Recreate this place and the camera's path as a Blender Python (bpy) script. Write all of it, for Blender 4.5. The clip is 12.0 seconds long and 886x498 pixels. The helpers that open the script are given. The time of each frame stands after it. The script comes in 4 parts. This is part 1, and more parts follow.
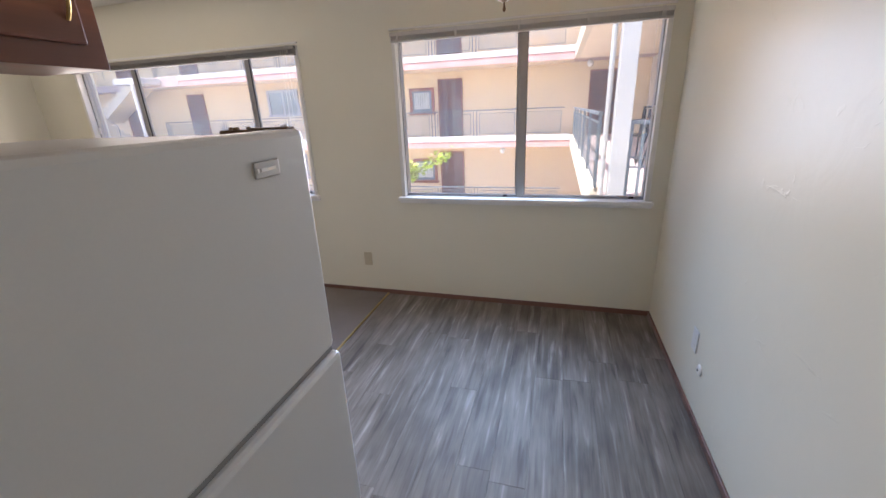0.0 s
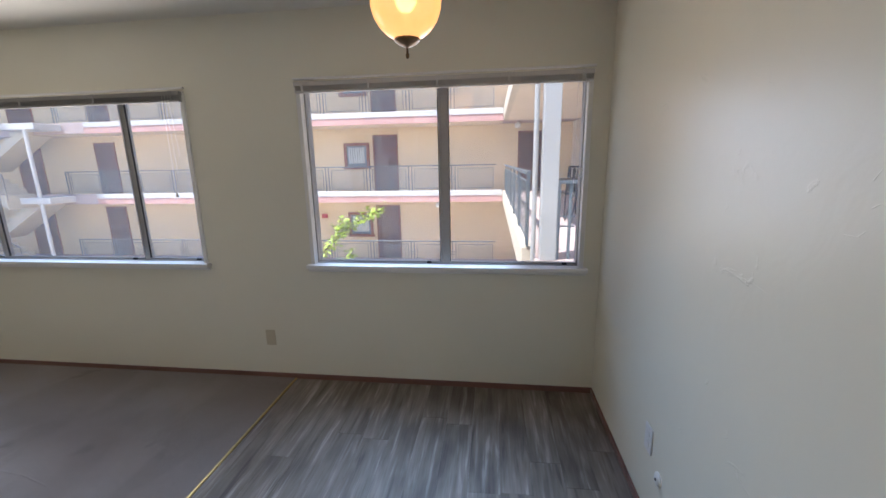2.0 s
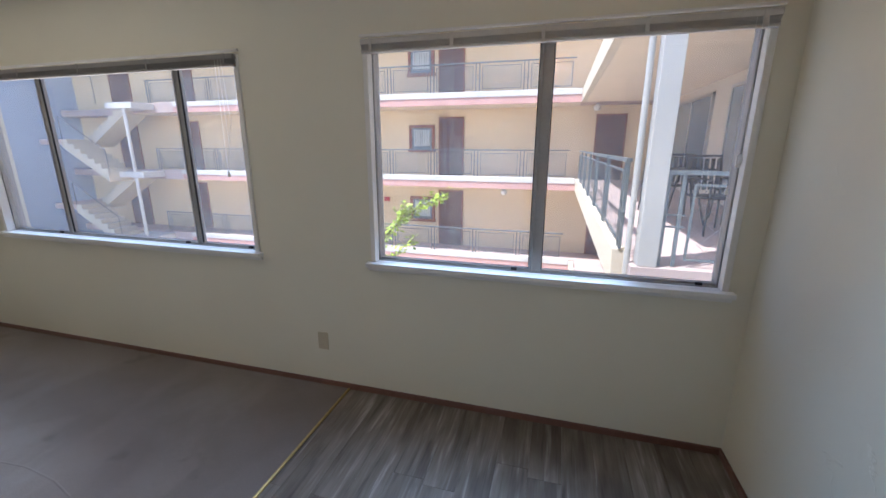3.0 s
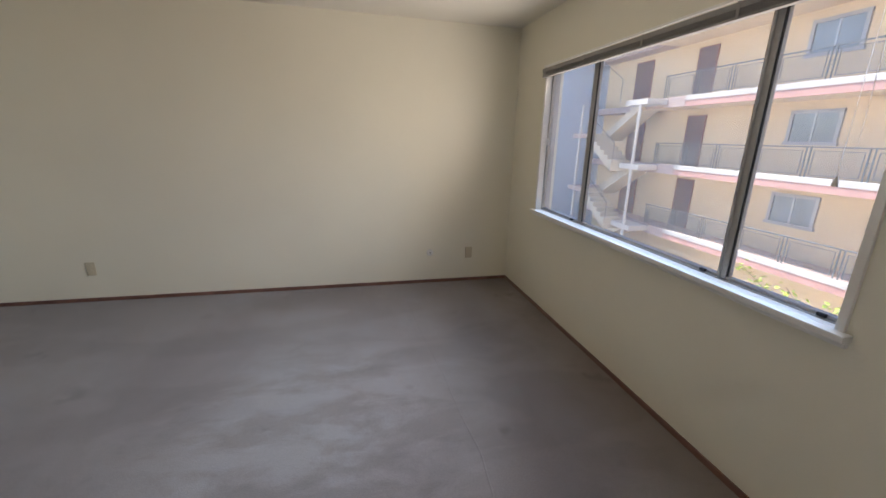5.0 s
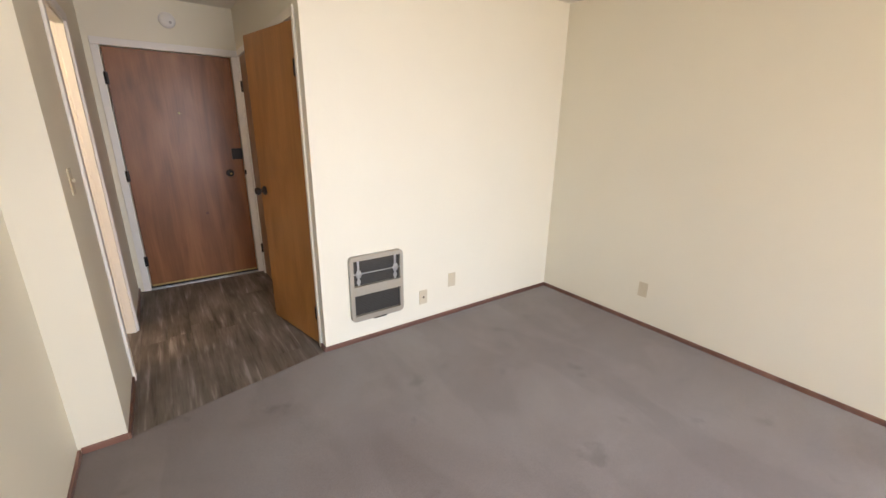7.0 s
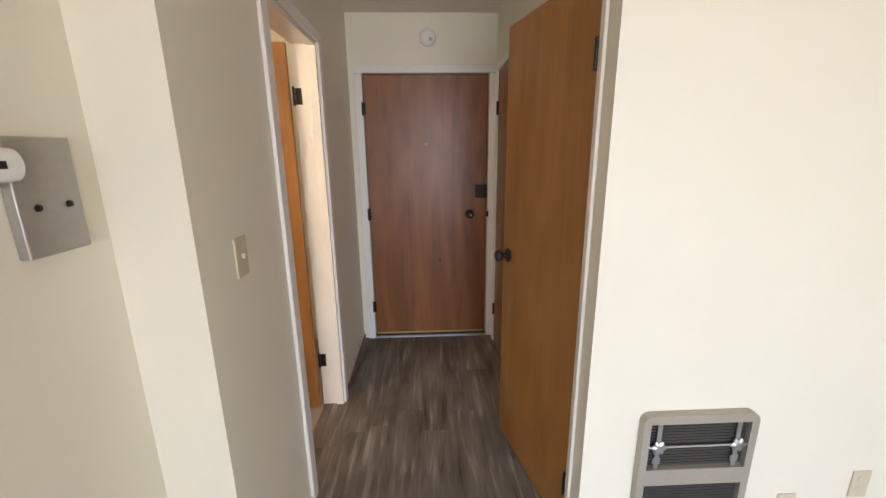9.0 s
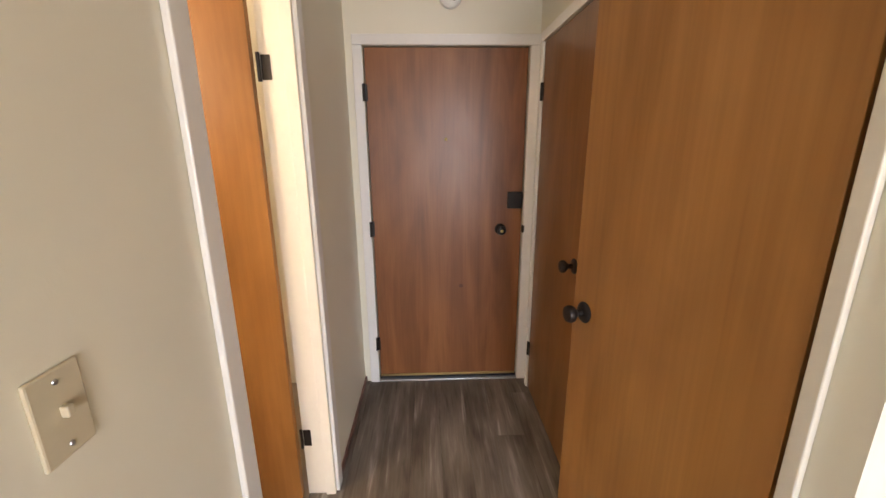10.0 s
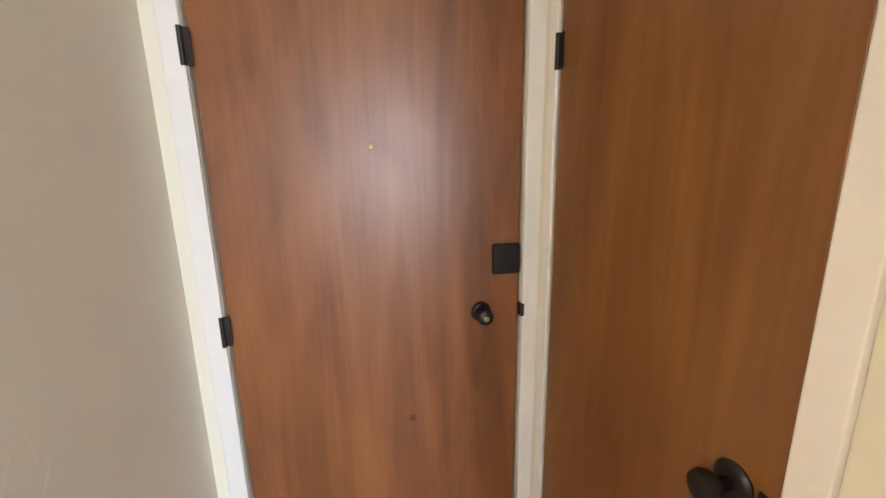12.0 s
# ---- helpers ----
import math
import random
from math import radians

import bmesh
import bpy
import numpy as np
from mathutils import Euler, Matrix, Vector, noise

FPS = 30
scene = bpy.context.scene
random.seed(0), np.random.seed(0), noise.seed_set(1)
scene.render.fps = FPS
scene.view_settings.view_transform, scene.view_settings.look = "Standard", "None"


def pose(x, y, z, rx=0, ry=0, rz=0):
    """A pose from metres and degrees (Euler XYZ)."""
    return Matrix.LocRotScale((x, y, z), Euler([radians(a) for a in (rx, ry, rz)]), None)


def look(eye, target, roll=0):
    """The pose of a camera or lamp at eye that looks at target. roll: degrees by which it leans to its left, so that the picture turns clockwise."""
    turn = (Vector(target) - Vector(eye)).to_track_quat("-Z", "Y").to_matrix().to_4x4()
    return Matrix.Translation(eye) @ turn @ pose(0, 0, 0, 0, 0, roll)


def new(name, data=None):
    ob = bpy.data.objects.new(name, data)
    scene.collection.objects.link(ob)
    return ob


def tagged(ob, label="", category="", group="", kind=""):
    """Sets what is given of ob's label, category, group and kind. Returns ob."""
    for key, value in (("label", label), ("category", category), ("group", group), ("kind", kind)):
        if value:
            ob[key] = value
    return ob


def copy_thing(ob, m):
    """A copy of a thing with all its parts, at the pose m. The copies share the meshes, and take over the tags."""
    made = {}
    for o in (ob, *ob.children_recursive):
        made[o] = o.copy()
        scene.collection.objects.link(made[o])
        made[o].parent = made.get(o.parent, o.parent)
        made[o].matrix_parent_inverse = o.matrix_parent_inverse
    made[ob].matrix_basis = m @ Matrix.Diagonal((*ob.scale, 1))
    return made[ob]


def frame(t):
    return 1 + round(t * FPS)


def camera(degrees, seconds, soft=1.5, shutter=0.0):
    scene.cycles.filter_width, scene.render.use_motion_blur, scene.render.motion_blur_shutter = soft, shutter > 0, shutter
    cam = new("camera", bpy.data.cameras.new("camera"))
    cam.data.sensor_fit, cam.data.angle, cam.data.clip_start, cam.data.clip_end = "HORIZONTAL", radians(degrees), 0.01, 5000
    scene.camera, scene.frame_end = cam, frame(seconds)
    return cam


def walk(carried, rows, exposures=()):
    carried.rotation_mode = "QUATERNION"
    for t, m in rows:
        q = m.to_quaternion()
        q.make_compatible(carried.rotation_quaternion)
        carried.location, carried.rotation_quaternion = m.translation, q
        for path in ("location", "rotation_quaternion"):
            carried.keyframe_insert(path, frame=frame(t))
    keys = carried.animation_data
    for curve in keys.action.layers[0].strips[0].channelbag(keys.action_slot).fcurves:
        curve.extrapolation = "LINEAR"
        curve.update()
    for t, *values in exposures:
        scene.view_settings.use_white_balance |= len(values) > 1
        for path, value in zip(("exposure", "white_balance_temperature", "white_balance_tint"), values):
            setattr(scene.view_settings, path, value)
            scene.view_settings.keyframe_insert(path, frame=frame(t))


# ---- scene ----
cam = camera(96.2, 12.0)
PATH = [
    (0, (-0.708, -2.869, 1.48), (-1.234, -1.058, 0.816), -2.4),
    (0.5, (-0.705, -2.877, 1.51), (-1.115, -0.964, 1.093), -2.3),
    (1, (-0.698, -2.834, 1.547), (-1.082, -0.897, 1.229), -2.4),
    (1.5, (-0.642, -2.646, 1.545), (-0.964, -0.699, 1.224), -2.1),
    (2, (-0.655, -2.45, 1.498), (-0.9, -0.512, 1.07), -1.1),
    (2.5, (-0.763, -2.184, 1.498), (-1.028, -0.261, 1.015), -0.1),
    (2.7, (-0.808, -2.105, 1.493), (-1.142, -0.194, 1.004), 0.1),
    (4.3, (-1.38, -1.522, 1.398), (-2.969, -0.431, 0.865), 1.5),
    (4.5, (-1.492, -1.526, 1.432), (-3.186, -0.608, 0.896), 1.6),
    (5, (-1.75, -1.537, 1.429), (-3.626, -1.108, 0.887), 1.3),
    (5.5, (-2.018, -1.576, 1.46), (-3.941, -1.688, 0.92), 1.1),
    (6, (-2.276, -1.747, 1.487), (-4.066, -2.415, 0.898), 0.8),
    (6.5, (-2.441, -2.015, 1.477), (-3.935, -3.205, 0.884), 0.2),
    (7, (-2.577, -2.281, 1.48), (-3.679, -3.842, 0.891), 0.8),
    (7.5, (-2.654, -2.565, 1.485), (-3.371, -4.342, 0.914), 0.7),
    (7.7, (-2.657, -2.699, 1.48), (-3.267, -4.526, 0.939), 0.7),
    (9.3, (-2.795, -3.738, 1.526), (-2.845, -5.682, 1.059), -0.8),
    (9.5, (-2.752, -3.883, 1.527), (-2.826, -5.831, 1.08), -0.7),
    (10, (-2.694, -4.232, 1.536), (-2.755, -6.164, 1.023), -0.4),
    (10.5, (-2.757, -4.581, 1.549), (-2.746, -6.519, 1.056), -1.1),
    (11, (-2.786, -4.813, 1.541), (-2.822, -6.748, 1.039), -0.6),
    (11.5, (-2.766, -5.131, 1.534), (-2.98, -7.068, 1.083), -0.0),
    (12, (-2.776, -5.403, 1.516), (-3.128, -7.324, 1.086), -1.0),
]
EXPOSURES = [(0, 1.75, 5700, 22), (1.0, 1.3, 5850, 18), (2.5, 1.3, 5350, 17), (4.5, 1.2, 5700, 17), (5.5, 1.45, 6150, 20), (6.5, 2.15, 6800, 23), (7.0, 2.45, 6450, 21), (7.5, 2.5, 6050, 17),
             (9.5, 2.5, 6050, 19), (10.0, 2.95, 6450, 20), (10.5, 3.25, 7000, 24), (11.0, 3.35, 6250, 17), (11.5, 3.5, 5650, 11), (12, 3.65, 5850, 14)]
walk(cam, [(t, look(eye, aim, roll)) for t, eye, aim, roll in PATH], EXPOSURES)

# ---- light ----
world = bpy.data.worlds.new("sky")
scene.world = world
world.use_nodes = True
wn = world.node_tree
sky = wn.nodes.new("ShaderNodeTexSky")
sky.sky_type = "NISHITA"
sky.sun_disc = False
sky.sun_elevation, sky.sun_rotation = radians(62), radians(234.5)
wn.links.new(sky.outputs[0], wn.nodes["Background"].inputs[0])
wn.nodes["Background"].inputs[1].default_value = 0.15


def lamp(name, kind, m, energy, colour, **settings):
    data = bpy.data.lights.new(name, kind)
    data.energy, data.color = energy, colour
    if kind == "AREA":
        data.shape = "RECTANGLE"
        data.size, data.size_y = settings["size"]
        data.spread = radians(settings["spread"])
    elif kind == "SUN":
        data.angle = radians(0.5)
    else:
        data.shadow_soft_size = settings["radius"]
    ob = new(name, data)
    ob.matrix_world = m
    return ob


# the sun stands behind the flat, to the south-west and high
lamp("sun", "SUN", look((-7, -5, 16.2), (0, 0, 0)), 4.6, (1.0, 0.93, 0.82))
# daylight in the two window openings: blue from the sky above, warm from the sunlit galleries opposite
for where, x, width, sky_power, court_power, wide, aim, fan in (("living", -3.75, 2.2, 1.9, 11.0, 156, 0.9, 86), ("dining", -1.15, 1.25, 1.55, 2.4, 116, 1.1, 102)):
    for z in (1.24, 1.48, 1.72):
        lamp("sky_light_" + where, "AREA", look((x, -0.05, z), (x, -2.05, z - aim)), sky_power, (0.56, 0.78, 1.0), size=(width, 0.22), spread=fan)
    lamp("sky_light_low_" + where, "AREA", look((x, 0.01, 0.98), (x, -2.0, 0.98 - 2.5)), sky_power * 0.45, (0.56, 0.78, 1.0), size=(width, 0.12), spread=116)
    lamp("court_light_" + where, "AREA", look((x, -0.06, 1.41), (x, -2.06, 1.85)), court_power, (1.0, 0.86, 0.66), size=(width, 0.9), spread=wide)
# warm bulb of the bathroom behind its open door
lamp("bathroom_bulb", "POINT", pose(-1.1, -4.7, 1.95), 6.0, (1.0, 0.79, 0.54), radius=0.08)

# ---- materials ----


def nodes_of(name):
    m = bpy.data.materials.new(name)
    m.use_nodes = True
    t = m.node_tree
    return m, t, t.nodes["Principled BSDF"]


def put(t, kind, **values):
    n = t.nodes.new(kind)
    for key, value in values.items():
        n.inputs[key.replace("_", " ")].default_value = value
    return n


def spread(t, source, stretch=(1, 1, 1), by_object=False):
    """World position, stretched; by_object shifts it for each object."""
    mapping = t.nodes.new("ShaderNodeMapping")
    mapping.inputs["Scale"].default_value = stretch
    t.links.new(source, mapping.inputs["Vector"])
    if by_object:
        info = t.nodes.new("ShaderNodeObjectInfo")
        mul = t.nodes.new("ShaderNodeMath")
        mul.operation = "MULTIPLY"
        mul.inputs[1].default_value = 37.0
        t.links.new(info.outputs["Random"], mul.inputs[0])
        t.links.new(mul.outputs[0], mapping.inputs["Location"])
    return mapping.outputs[0]


def ramp(t, source, stops):
    r = t.nodes.new("ShaderNodeValToRGB")
    el = r.color_ramp.elements
    while len(el) < len(stops):
        el.new(0.5)
    for e, (at, c) in zip(el, stops):
        e.position, e.color = at, (*c, 1)
    t.links.new(source, r.inputs[0])
    return r.outputs[0]


def mixed(t, mode, factor, a, b):
    n = t.nodes.new("ShaderNodeMix")
    n.data_type, n.blend_type = "RGBA", mode
    for socket, value in ((n.inputs[0], factor), (n.inputs[6], a), (n.inputs[7], b)):
        if isinstance(value, (int, float)):
            socket.default_value = value
        elif isinstance(value, tuple):
            socket.default_value = (*value, 1)
        else:
            t.links.new(value, socket)
    return n.outputs[2]


def bump(t, p, height, strength, distance):
    b = t.nodes.new("ShaderNodeBump")
    b.inputs["Strength"].default_value, b.inputs["Distance"].default_value = strength, distance
    t.links.new(height, b.inputs["Height"])
    t.links.new(b.outputs[0], p.inputs["Normal"])


def surface(name, colour, rough=0.5, metal=0.0, var=0.08, big=1.5, fine=60.0, relief=0.15, depth=0.002, spec=0.5):
    """A plain surface with slow patches, fine grain and relief."""
    m, t, p = nodes_of(name)
    geo = t.nodes.new("ShaderNodeNewGeometry").outputs["Position"]
    slow = put(t, "ShaderNodeTexNoise", Scale=big, Detail=5.0)
    grain = put(t, "ShaderNodeTexNoise", Scale=fine, Detail=4.0)
    t.links.new(geo, slow.inputs["Vector"])
    t.links.new(geo, grain.inputs["Vector"])
    lo, hi = tuple(c * (1 - var) for c in colour), tuple(min(1, c * (1 + var)) for c in colour)
    c1 = ramp(t, slow.outputs[0], [(0.3, lo), (0.7, hi)])
    c2 = ramp(t, grain.outputs[0], [(0.3, (1 - var * 0.6,) * 3), (0.7, (1, 1, 1))])
    t.links.new(mixed(t, "MULTIPLY", 1.0, c1, c2), p.inputs["Base Color"])
    t.links.new(ramp(t, slow.outputs[0], [(0.3, (max(0, rough - 0.06),) * 3), (0.7, (min(1, rough + 0.06),) * 3)]), p.inputs["Roughness"])
    p.inputs["Metallic"].default_value = metal
    p.inputs["Specular IOR Level"].default_value = spec
    if relief:
        bump(t, p, grain.outputs[0], relief, depth)
    return m


def plaster(name, colour, rough=0.5, swirl=0.5, relief=0.22):
    """Painted hand-trowelled plaster: broad ripples, roller stipple and a few raised ridges."""
    m, t, p = nodes_of(name)
    geo = t.nodes.new("ShaderNodeNewGeometry").outputs["Position"]
    ripple = put(t, "ShaderNodeTexNoise", Scale=5.0, Detail=3.0, Distortion=0.6)
    stipple = put(t, "ShaderNodeTexNoise", Scale=170.0, Detail=2.0)
    ridge = put(t, "ShaderNodeTexNoise", Scale=2.1, Detail=7.0, Distortion=1.5)
    dirt = put(t, "ShaderNodeTexNoise", Scale=1.1, Detail=6.0)
    for n in (ripple, stipple, ridge, dirt):
        t.links.new(geo, n.inputs["Vector"])
    lines = ramp(t, ridge.outputs[0], [(0.488, (0, 0, 0)), (0.5, (1, 1, 1)), (0.512, (0, 0, 0))])
    gate = ramp(t, ripple.outputs[0], [(0.56, (0, 0, 0)), (0.66, (1, 1, 1))])
    ridges = mixed(t, "MULTIPLY", 1.0, lines, gate)
    h = mixed(t, "ADD", 0.05, mixed(t, "ADD", swirl, ripple.outputs[0], ridges), stipple.outputs[0])
    bump(t, p, h, relief, 0.006)
    shade = ramp(t, dirt.outputs[0], [(0.3, tuple(c * 0.95 for c in colour)), (0.7, colour)])
    t.links.new(shade, p.inputs["Base Color"])
    p.inputs["Roughness"].default_value = rough
    return m


def timber(name, dark, mid, light, rough=0.35, axis=2, scale=1.0, by_object=False, coat=0.25, relief=0.05, along=0.55, flame=1.1, spec=0.5):
    """Wood with the grain along one axis."""
    m, t, p = nodes_of(name)
    geo = t.nodes.new("ShaderNodeNewGeometry").outputs["Position"]
    s = [9.0 * scale] * 3
    s[axis] = along * scale
    f = [150.0 * scale] * 3
    f[axis] = 3.0 * scale
    figure = put(t, "ShaderNodeTexNoise", Scale=1.0, Detail=6.0, Distortion=flame)
    fibre = put(t, "ShaderNodeTexNoise", Scale=1.0, Detail=3.0)
    blotch = put(t, "ShaderNodeTexNoise", Scale=3.2, Detail=6.0, Distortion=1.2)
    t.links.new(spread(t, geo, s, by_object), figure.inputs["Vector"])
    t.links.new(spread(t, geo, f, by_object), fibre.inputs["Vector"])
    slow = [1.0] * 3
    slow[axis] = 0.4
    t.links.new(spread(t, geo, slow), blotch.inputs["Vector"])
    c = ramp(t, figure.outputs[0], [(0.28, dark), (0.5, mid), (0.72, light)])
    c = mixed(t, "MULTIPLY", 1.0, c, ramp(t, fibre.outputs[0], [(0.3, (0.88, 0.87, 0.86)), (0.62, (1, 1, 1))]))
    c = mixed(t, "MULTIPLY", 1.0, c, ramp(t, blotch.outputs[0], [(0.32, (0.8, 0.77, 0.74)), (0.5, (0.92, 0.9, 0.89)), (0.66, (1, 1, 1))]))
    t.links.new(c, p.inputs["Base Color"])
    t.links.new(ramp(t, blotch.outputs[0], [(0.3, (rough + 0.08,) * 3), (0.7, (rough - 0.05,) * 3)]), p.inputs["Roughness"])
    p.inputs["Specular IOR Level"].default_value = spec
    p.inputs["Coat Weight"].default_value = coat
    p.inputs["Coat Roughness"].default_value = 0.34
    bump(t, p, fibre.outputs[0], relief, 0.001)
    return m


def vinyl(name):
    """Grey-brown printed oak plank with pale drawn streaks, each plank its own shade."""
    m, t, p = nodes_of(name)
    geo = t.nodes.new("ShaderNodeNewGeometry").outputs["Position"]
    info = t.nodes.new("ShaderNodeObjectInfo")
    streak = put(t, "ShaderNodeTexNoise", Scale=1.0, Detail=5.0, Distortion=0.4)
    fibre = put(t, "ShaderNodeTexNoise", Scale=1.0, Detail=4.0)
    cloud = put(t, "ShaderNodeTexNoise", Scale=1.0, Detail=3.0)
    t.links.new(spread(t, geo, (30, 2.2, 1), True), streak.inputs["Vector"])
    t.links.new(spread(t, geo, (120, 6, 1), True), fibre.inputs["Vector"])
    t.links.new(spread(t, geo, (7, 2.6, 1), True), cloud.inputs["Vector"])
    c = ramp(t, cloud.outputs[0], [(0.3, (0.112, 0.089, 0.069)), (0.5, (0.177, 0.146, 0.117)), (0.68, (0.232, 0.2, 0.168))])
    c = mixed(t, "ADD", 1.0, c, ramp(t, streak.outputs[0], [(0.5, (0, 0, 0)), (0.6, (0.045, 0.044, 0.042)), (0.72, (0.2, 0.195, 0.185))]))
    c = mixed(t, "MULTIPLY", 1.0, c, ramp(t, streak.outputs[0], [(0.28, (0.5, 0.48, 0.46)), (0.42, (1, 1, 1))]))
    c = mixed(t, "MULTIPLY", 1.0, c, ramp(t, fibre.outputs[0], [(0.3, (0.8, 0.8, 0.8)), (0.6, (1, 1, 1))]))
    c = mixed(t, "MULTIPLY", 1.0, c, ramp(t, info.outputs["Random"], [(0.0, (0.9, 0.9, 0.9)), (1.0, (1.0, 0.99, 0.98))]))
    t.links.new(c, p.inputs["Base Color"])
    p.inputs["Roughness"].default_value = 0.55
    bump(t, p, fibre.outputs[0], 0.12, 0.001)
    return m


def pile(name):
    """Worn taupe-grey carpet: brushed patches, vacuum sweeps and a few dark spots over a tufted pile, window sheen
    painted in mid-room.
    """
    m, t, p = nodes_of(name)
    geo = t.nodes.new("ShaderNodeNewGeometry").outputs["Position"]
    patch = put(t, "ShaderNodeTexNoise", Scale=1.0, Detail=4.0, Distortion=0.5)
    sweep = put(t, "ShaderNodeTexNoise", Scale=1.0, Detail=6.0, Distortion=0.6)
    spots = put(t, "ShaderNodeTexNoise", Scale=4.3, Detail=5.0)
    tuft = put(t, "ShaderNodeTexNoise", Scale=240.0, Detail=3.0)
    t.links.new(spread(t, geo, (0.9, 1.3, 1)), patch.inputs["Vector"])
    t.links.new(spread(t, geo, (2.3, 0.9, 1)), sweep.inputs["Vector"])
    t.links.new(geo, spots.inputs["Vector"])
    t.links.new(geo, tuft.inputs["Vector"])
    c = ramp(t, patch.outputs[0], [(0.34, (0.208, 0.173, 0.155)), (0.5, (0.234, 0.201, 0.184)), (0.64, (0.256, 0.226, 0.21))])
    c = mixed(t, "MULTIPLY", 1.0, c, ramp(t, sweep.outputs[0], [(0.46, (0.91, 0.9, 0.895)), (0.5, (0.96, 0.955, 0.95)), (0.53, (1, 1, 1))]))
    c = mixed(t, "MULTIPLY", 1.0, c, ramp(t, spots.outputs[0], [(0.27, (0.8, 0.78, 0.77)), (0.36, (1, 1, 1))]))
    c = mixed(t, "MULTIPLY", 1.0, c, ramp(t, tuft.outputs[0], [(0.3, (0.76, 0.76, 0.76)), (0.6, (1, 1, 1))]))
    # brushed nap streaks mid living room, the window's bluish sheen painted in as paler colour
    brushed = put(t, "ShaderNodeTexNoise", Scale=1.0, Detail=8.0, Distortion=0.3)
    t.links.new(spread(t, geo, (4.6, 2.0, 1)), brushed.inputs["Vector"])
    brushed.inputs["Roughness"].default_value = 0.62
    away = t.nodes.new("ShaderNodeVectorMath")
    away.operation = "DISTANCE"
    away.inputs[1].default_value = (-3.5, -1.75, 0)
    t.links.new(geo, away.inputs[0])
    sheen_area = ramp(t, away.outputs["Value"], [(0.5, (1, 1, 1)), (1.5, (0, 0, 0))])
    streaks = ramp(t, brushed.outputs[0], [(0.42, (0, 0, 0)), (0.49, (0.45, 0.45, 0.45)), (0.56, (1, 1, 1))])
    c = mixed(t, "MIX", mixed(t, "MULTIPLY", 1.0, sheen_area, streaks), c, mixed(t, "MULTIPLY", 1.0, c, (1.26, 1.3, 1.34)))
    t.links.new(c, p.inputs["Base Color"])
    p.inputs["Roughness"].default_value = 0.95
    p.inputs["Specular IOR Level"].default_value = 0.15
    p.inputs["Sheen Weight"].default_value = 0.25
    bump(t, p, tuft.outputs[0], 0.5, 0.006)
    return m


def pane_glass(name, gloss, haze):
    m, t, p = nodes_of(name)
    t.nodes.remove(p)
    clear, shine, mix = t.nodes.new("ShaderNodeBsdfTransparent"), t.nodes.new("ShaderNodeBsdfGlossy"), t.nodes.new("ShaderNodeMixShader")
    clear.inputs[0].default_value = (0.95, 0.97, 0.97, 1)
    shine.inputs["Roughness"].default_value = 0.02
    mix.inputs[0].default_value = gloss
    # bluish translucent share paints veiling glare over the view outside
    film, hazy = t.nodes.new("ShaderNodeBsdfTranslucent"), t.nodes.new("ShaderNodeMixShader")
    film.inputs[0].default_value = (0.78, 0.87, 0.98, 1)
    hazy.inputs[0].default_value = haze
    t.links.new(clear.outputs[0], hazy.inputs[1])
    t.links.new(film.outputs[0], hazy.inputs[2])
    t.links.new(hazy.outputs[0], mix.inputs[1])
    t.links.new(shine.outputs[0], mix.inputs[2])
    t.links.new(mix.outputs[0], t.nodes["Material Output"].inputs[0])
    return m


def lamp_glass(name):
    """Amber glass globe lit from inside by the bulb, which shows faintly through it."""
    m, t, p = nodes_of(name)
    geo = t.nodes.new("ShaderNodeNewGeometry").outputs["Position"]
    flaw = put(t, "ShaderNodeTexNoise", Scale=26.0, Detail=3.0)
    t.links.new(geo, flaw.inputs["Vector"])
    p.inputs["Base Color"].default_value = (0.75, 0.45, 0.14, 1)
    p.inputs["Roughness"].default_value = 0.25
    t.links.new(ramp(t, flaw.outputs[0], [(0.3, (1.0, 0.48, 0.13)), (0.7, (1.0, 0.56, 0.19))]), p.inputs["Emission Color"])
    p.inputs["Emission Strength"].default_value = 0.42
    clear, mix = t.nodes.new("ShaderNodeBsdfRefraction"), t.nodes.new("ShaderNodeMixShader")
    clear.inputs["Color"].default_value = (1.0, 0.76, 0.46, 1)
    clear.inputs["Roughness"].default_value = 0.42
    clear.inputs["IOR"].default_value = 1.08
    mix.inputs[0].default_value = 0.88
    t.links.new(clear.outputs[0], mix.inputs[1])
    t.links.new(p.outputs[0], mix.inputs[2])
    t.links.new(mix.outputs[0], t.nodes["Material Output"].inputs[0])
    return m


def glowing(name, colour, strength):
    m, t, p = nodes_of(name)
    p.inputs["Base Color"].default_value = (*colour, 1)
    p.inputs["Emission Color"].default_value = (*colour, 1)
    p.inputs["Emission Strength"].default_value = strength
    return m


WALL = plaster("cream_wall_paint", (0.80, 0.762, 0.63), 0.5, 0.35)
WALL_ROUGH = plaster("cream_trowelled_wall", (0.80, 0.762, 0.63), 0.4, 0.9, 0.42)
CEIL = plaster("ceiling_paint", (0.80, 0.77, 0.69), 0.6, 0.3)
WHITE = surface("white_gloss_paint", (0.82, 0.80, 0.76), 0.35, var=0.04, fine=40, relief=0.06)
CREAM = surface("cream_gloss_paint", (0.82, 0.77, 0.66), 0.35, var=0.05, fine=40, relief=0.08)
ENAMEL = surface("white_enamel", (0.66, 0.645, 0.62), 0.33, var=0.03, big=0.9, fine=220, relief=0.04, depth=0.0006)
GASKET = surface("grey_gasket", (0.27, 0.26, 0.25), 0.6)
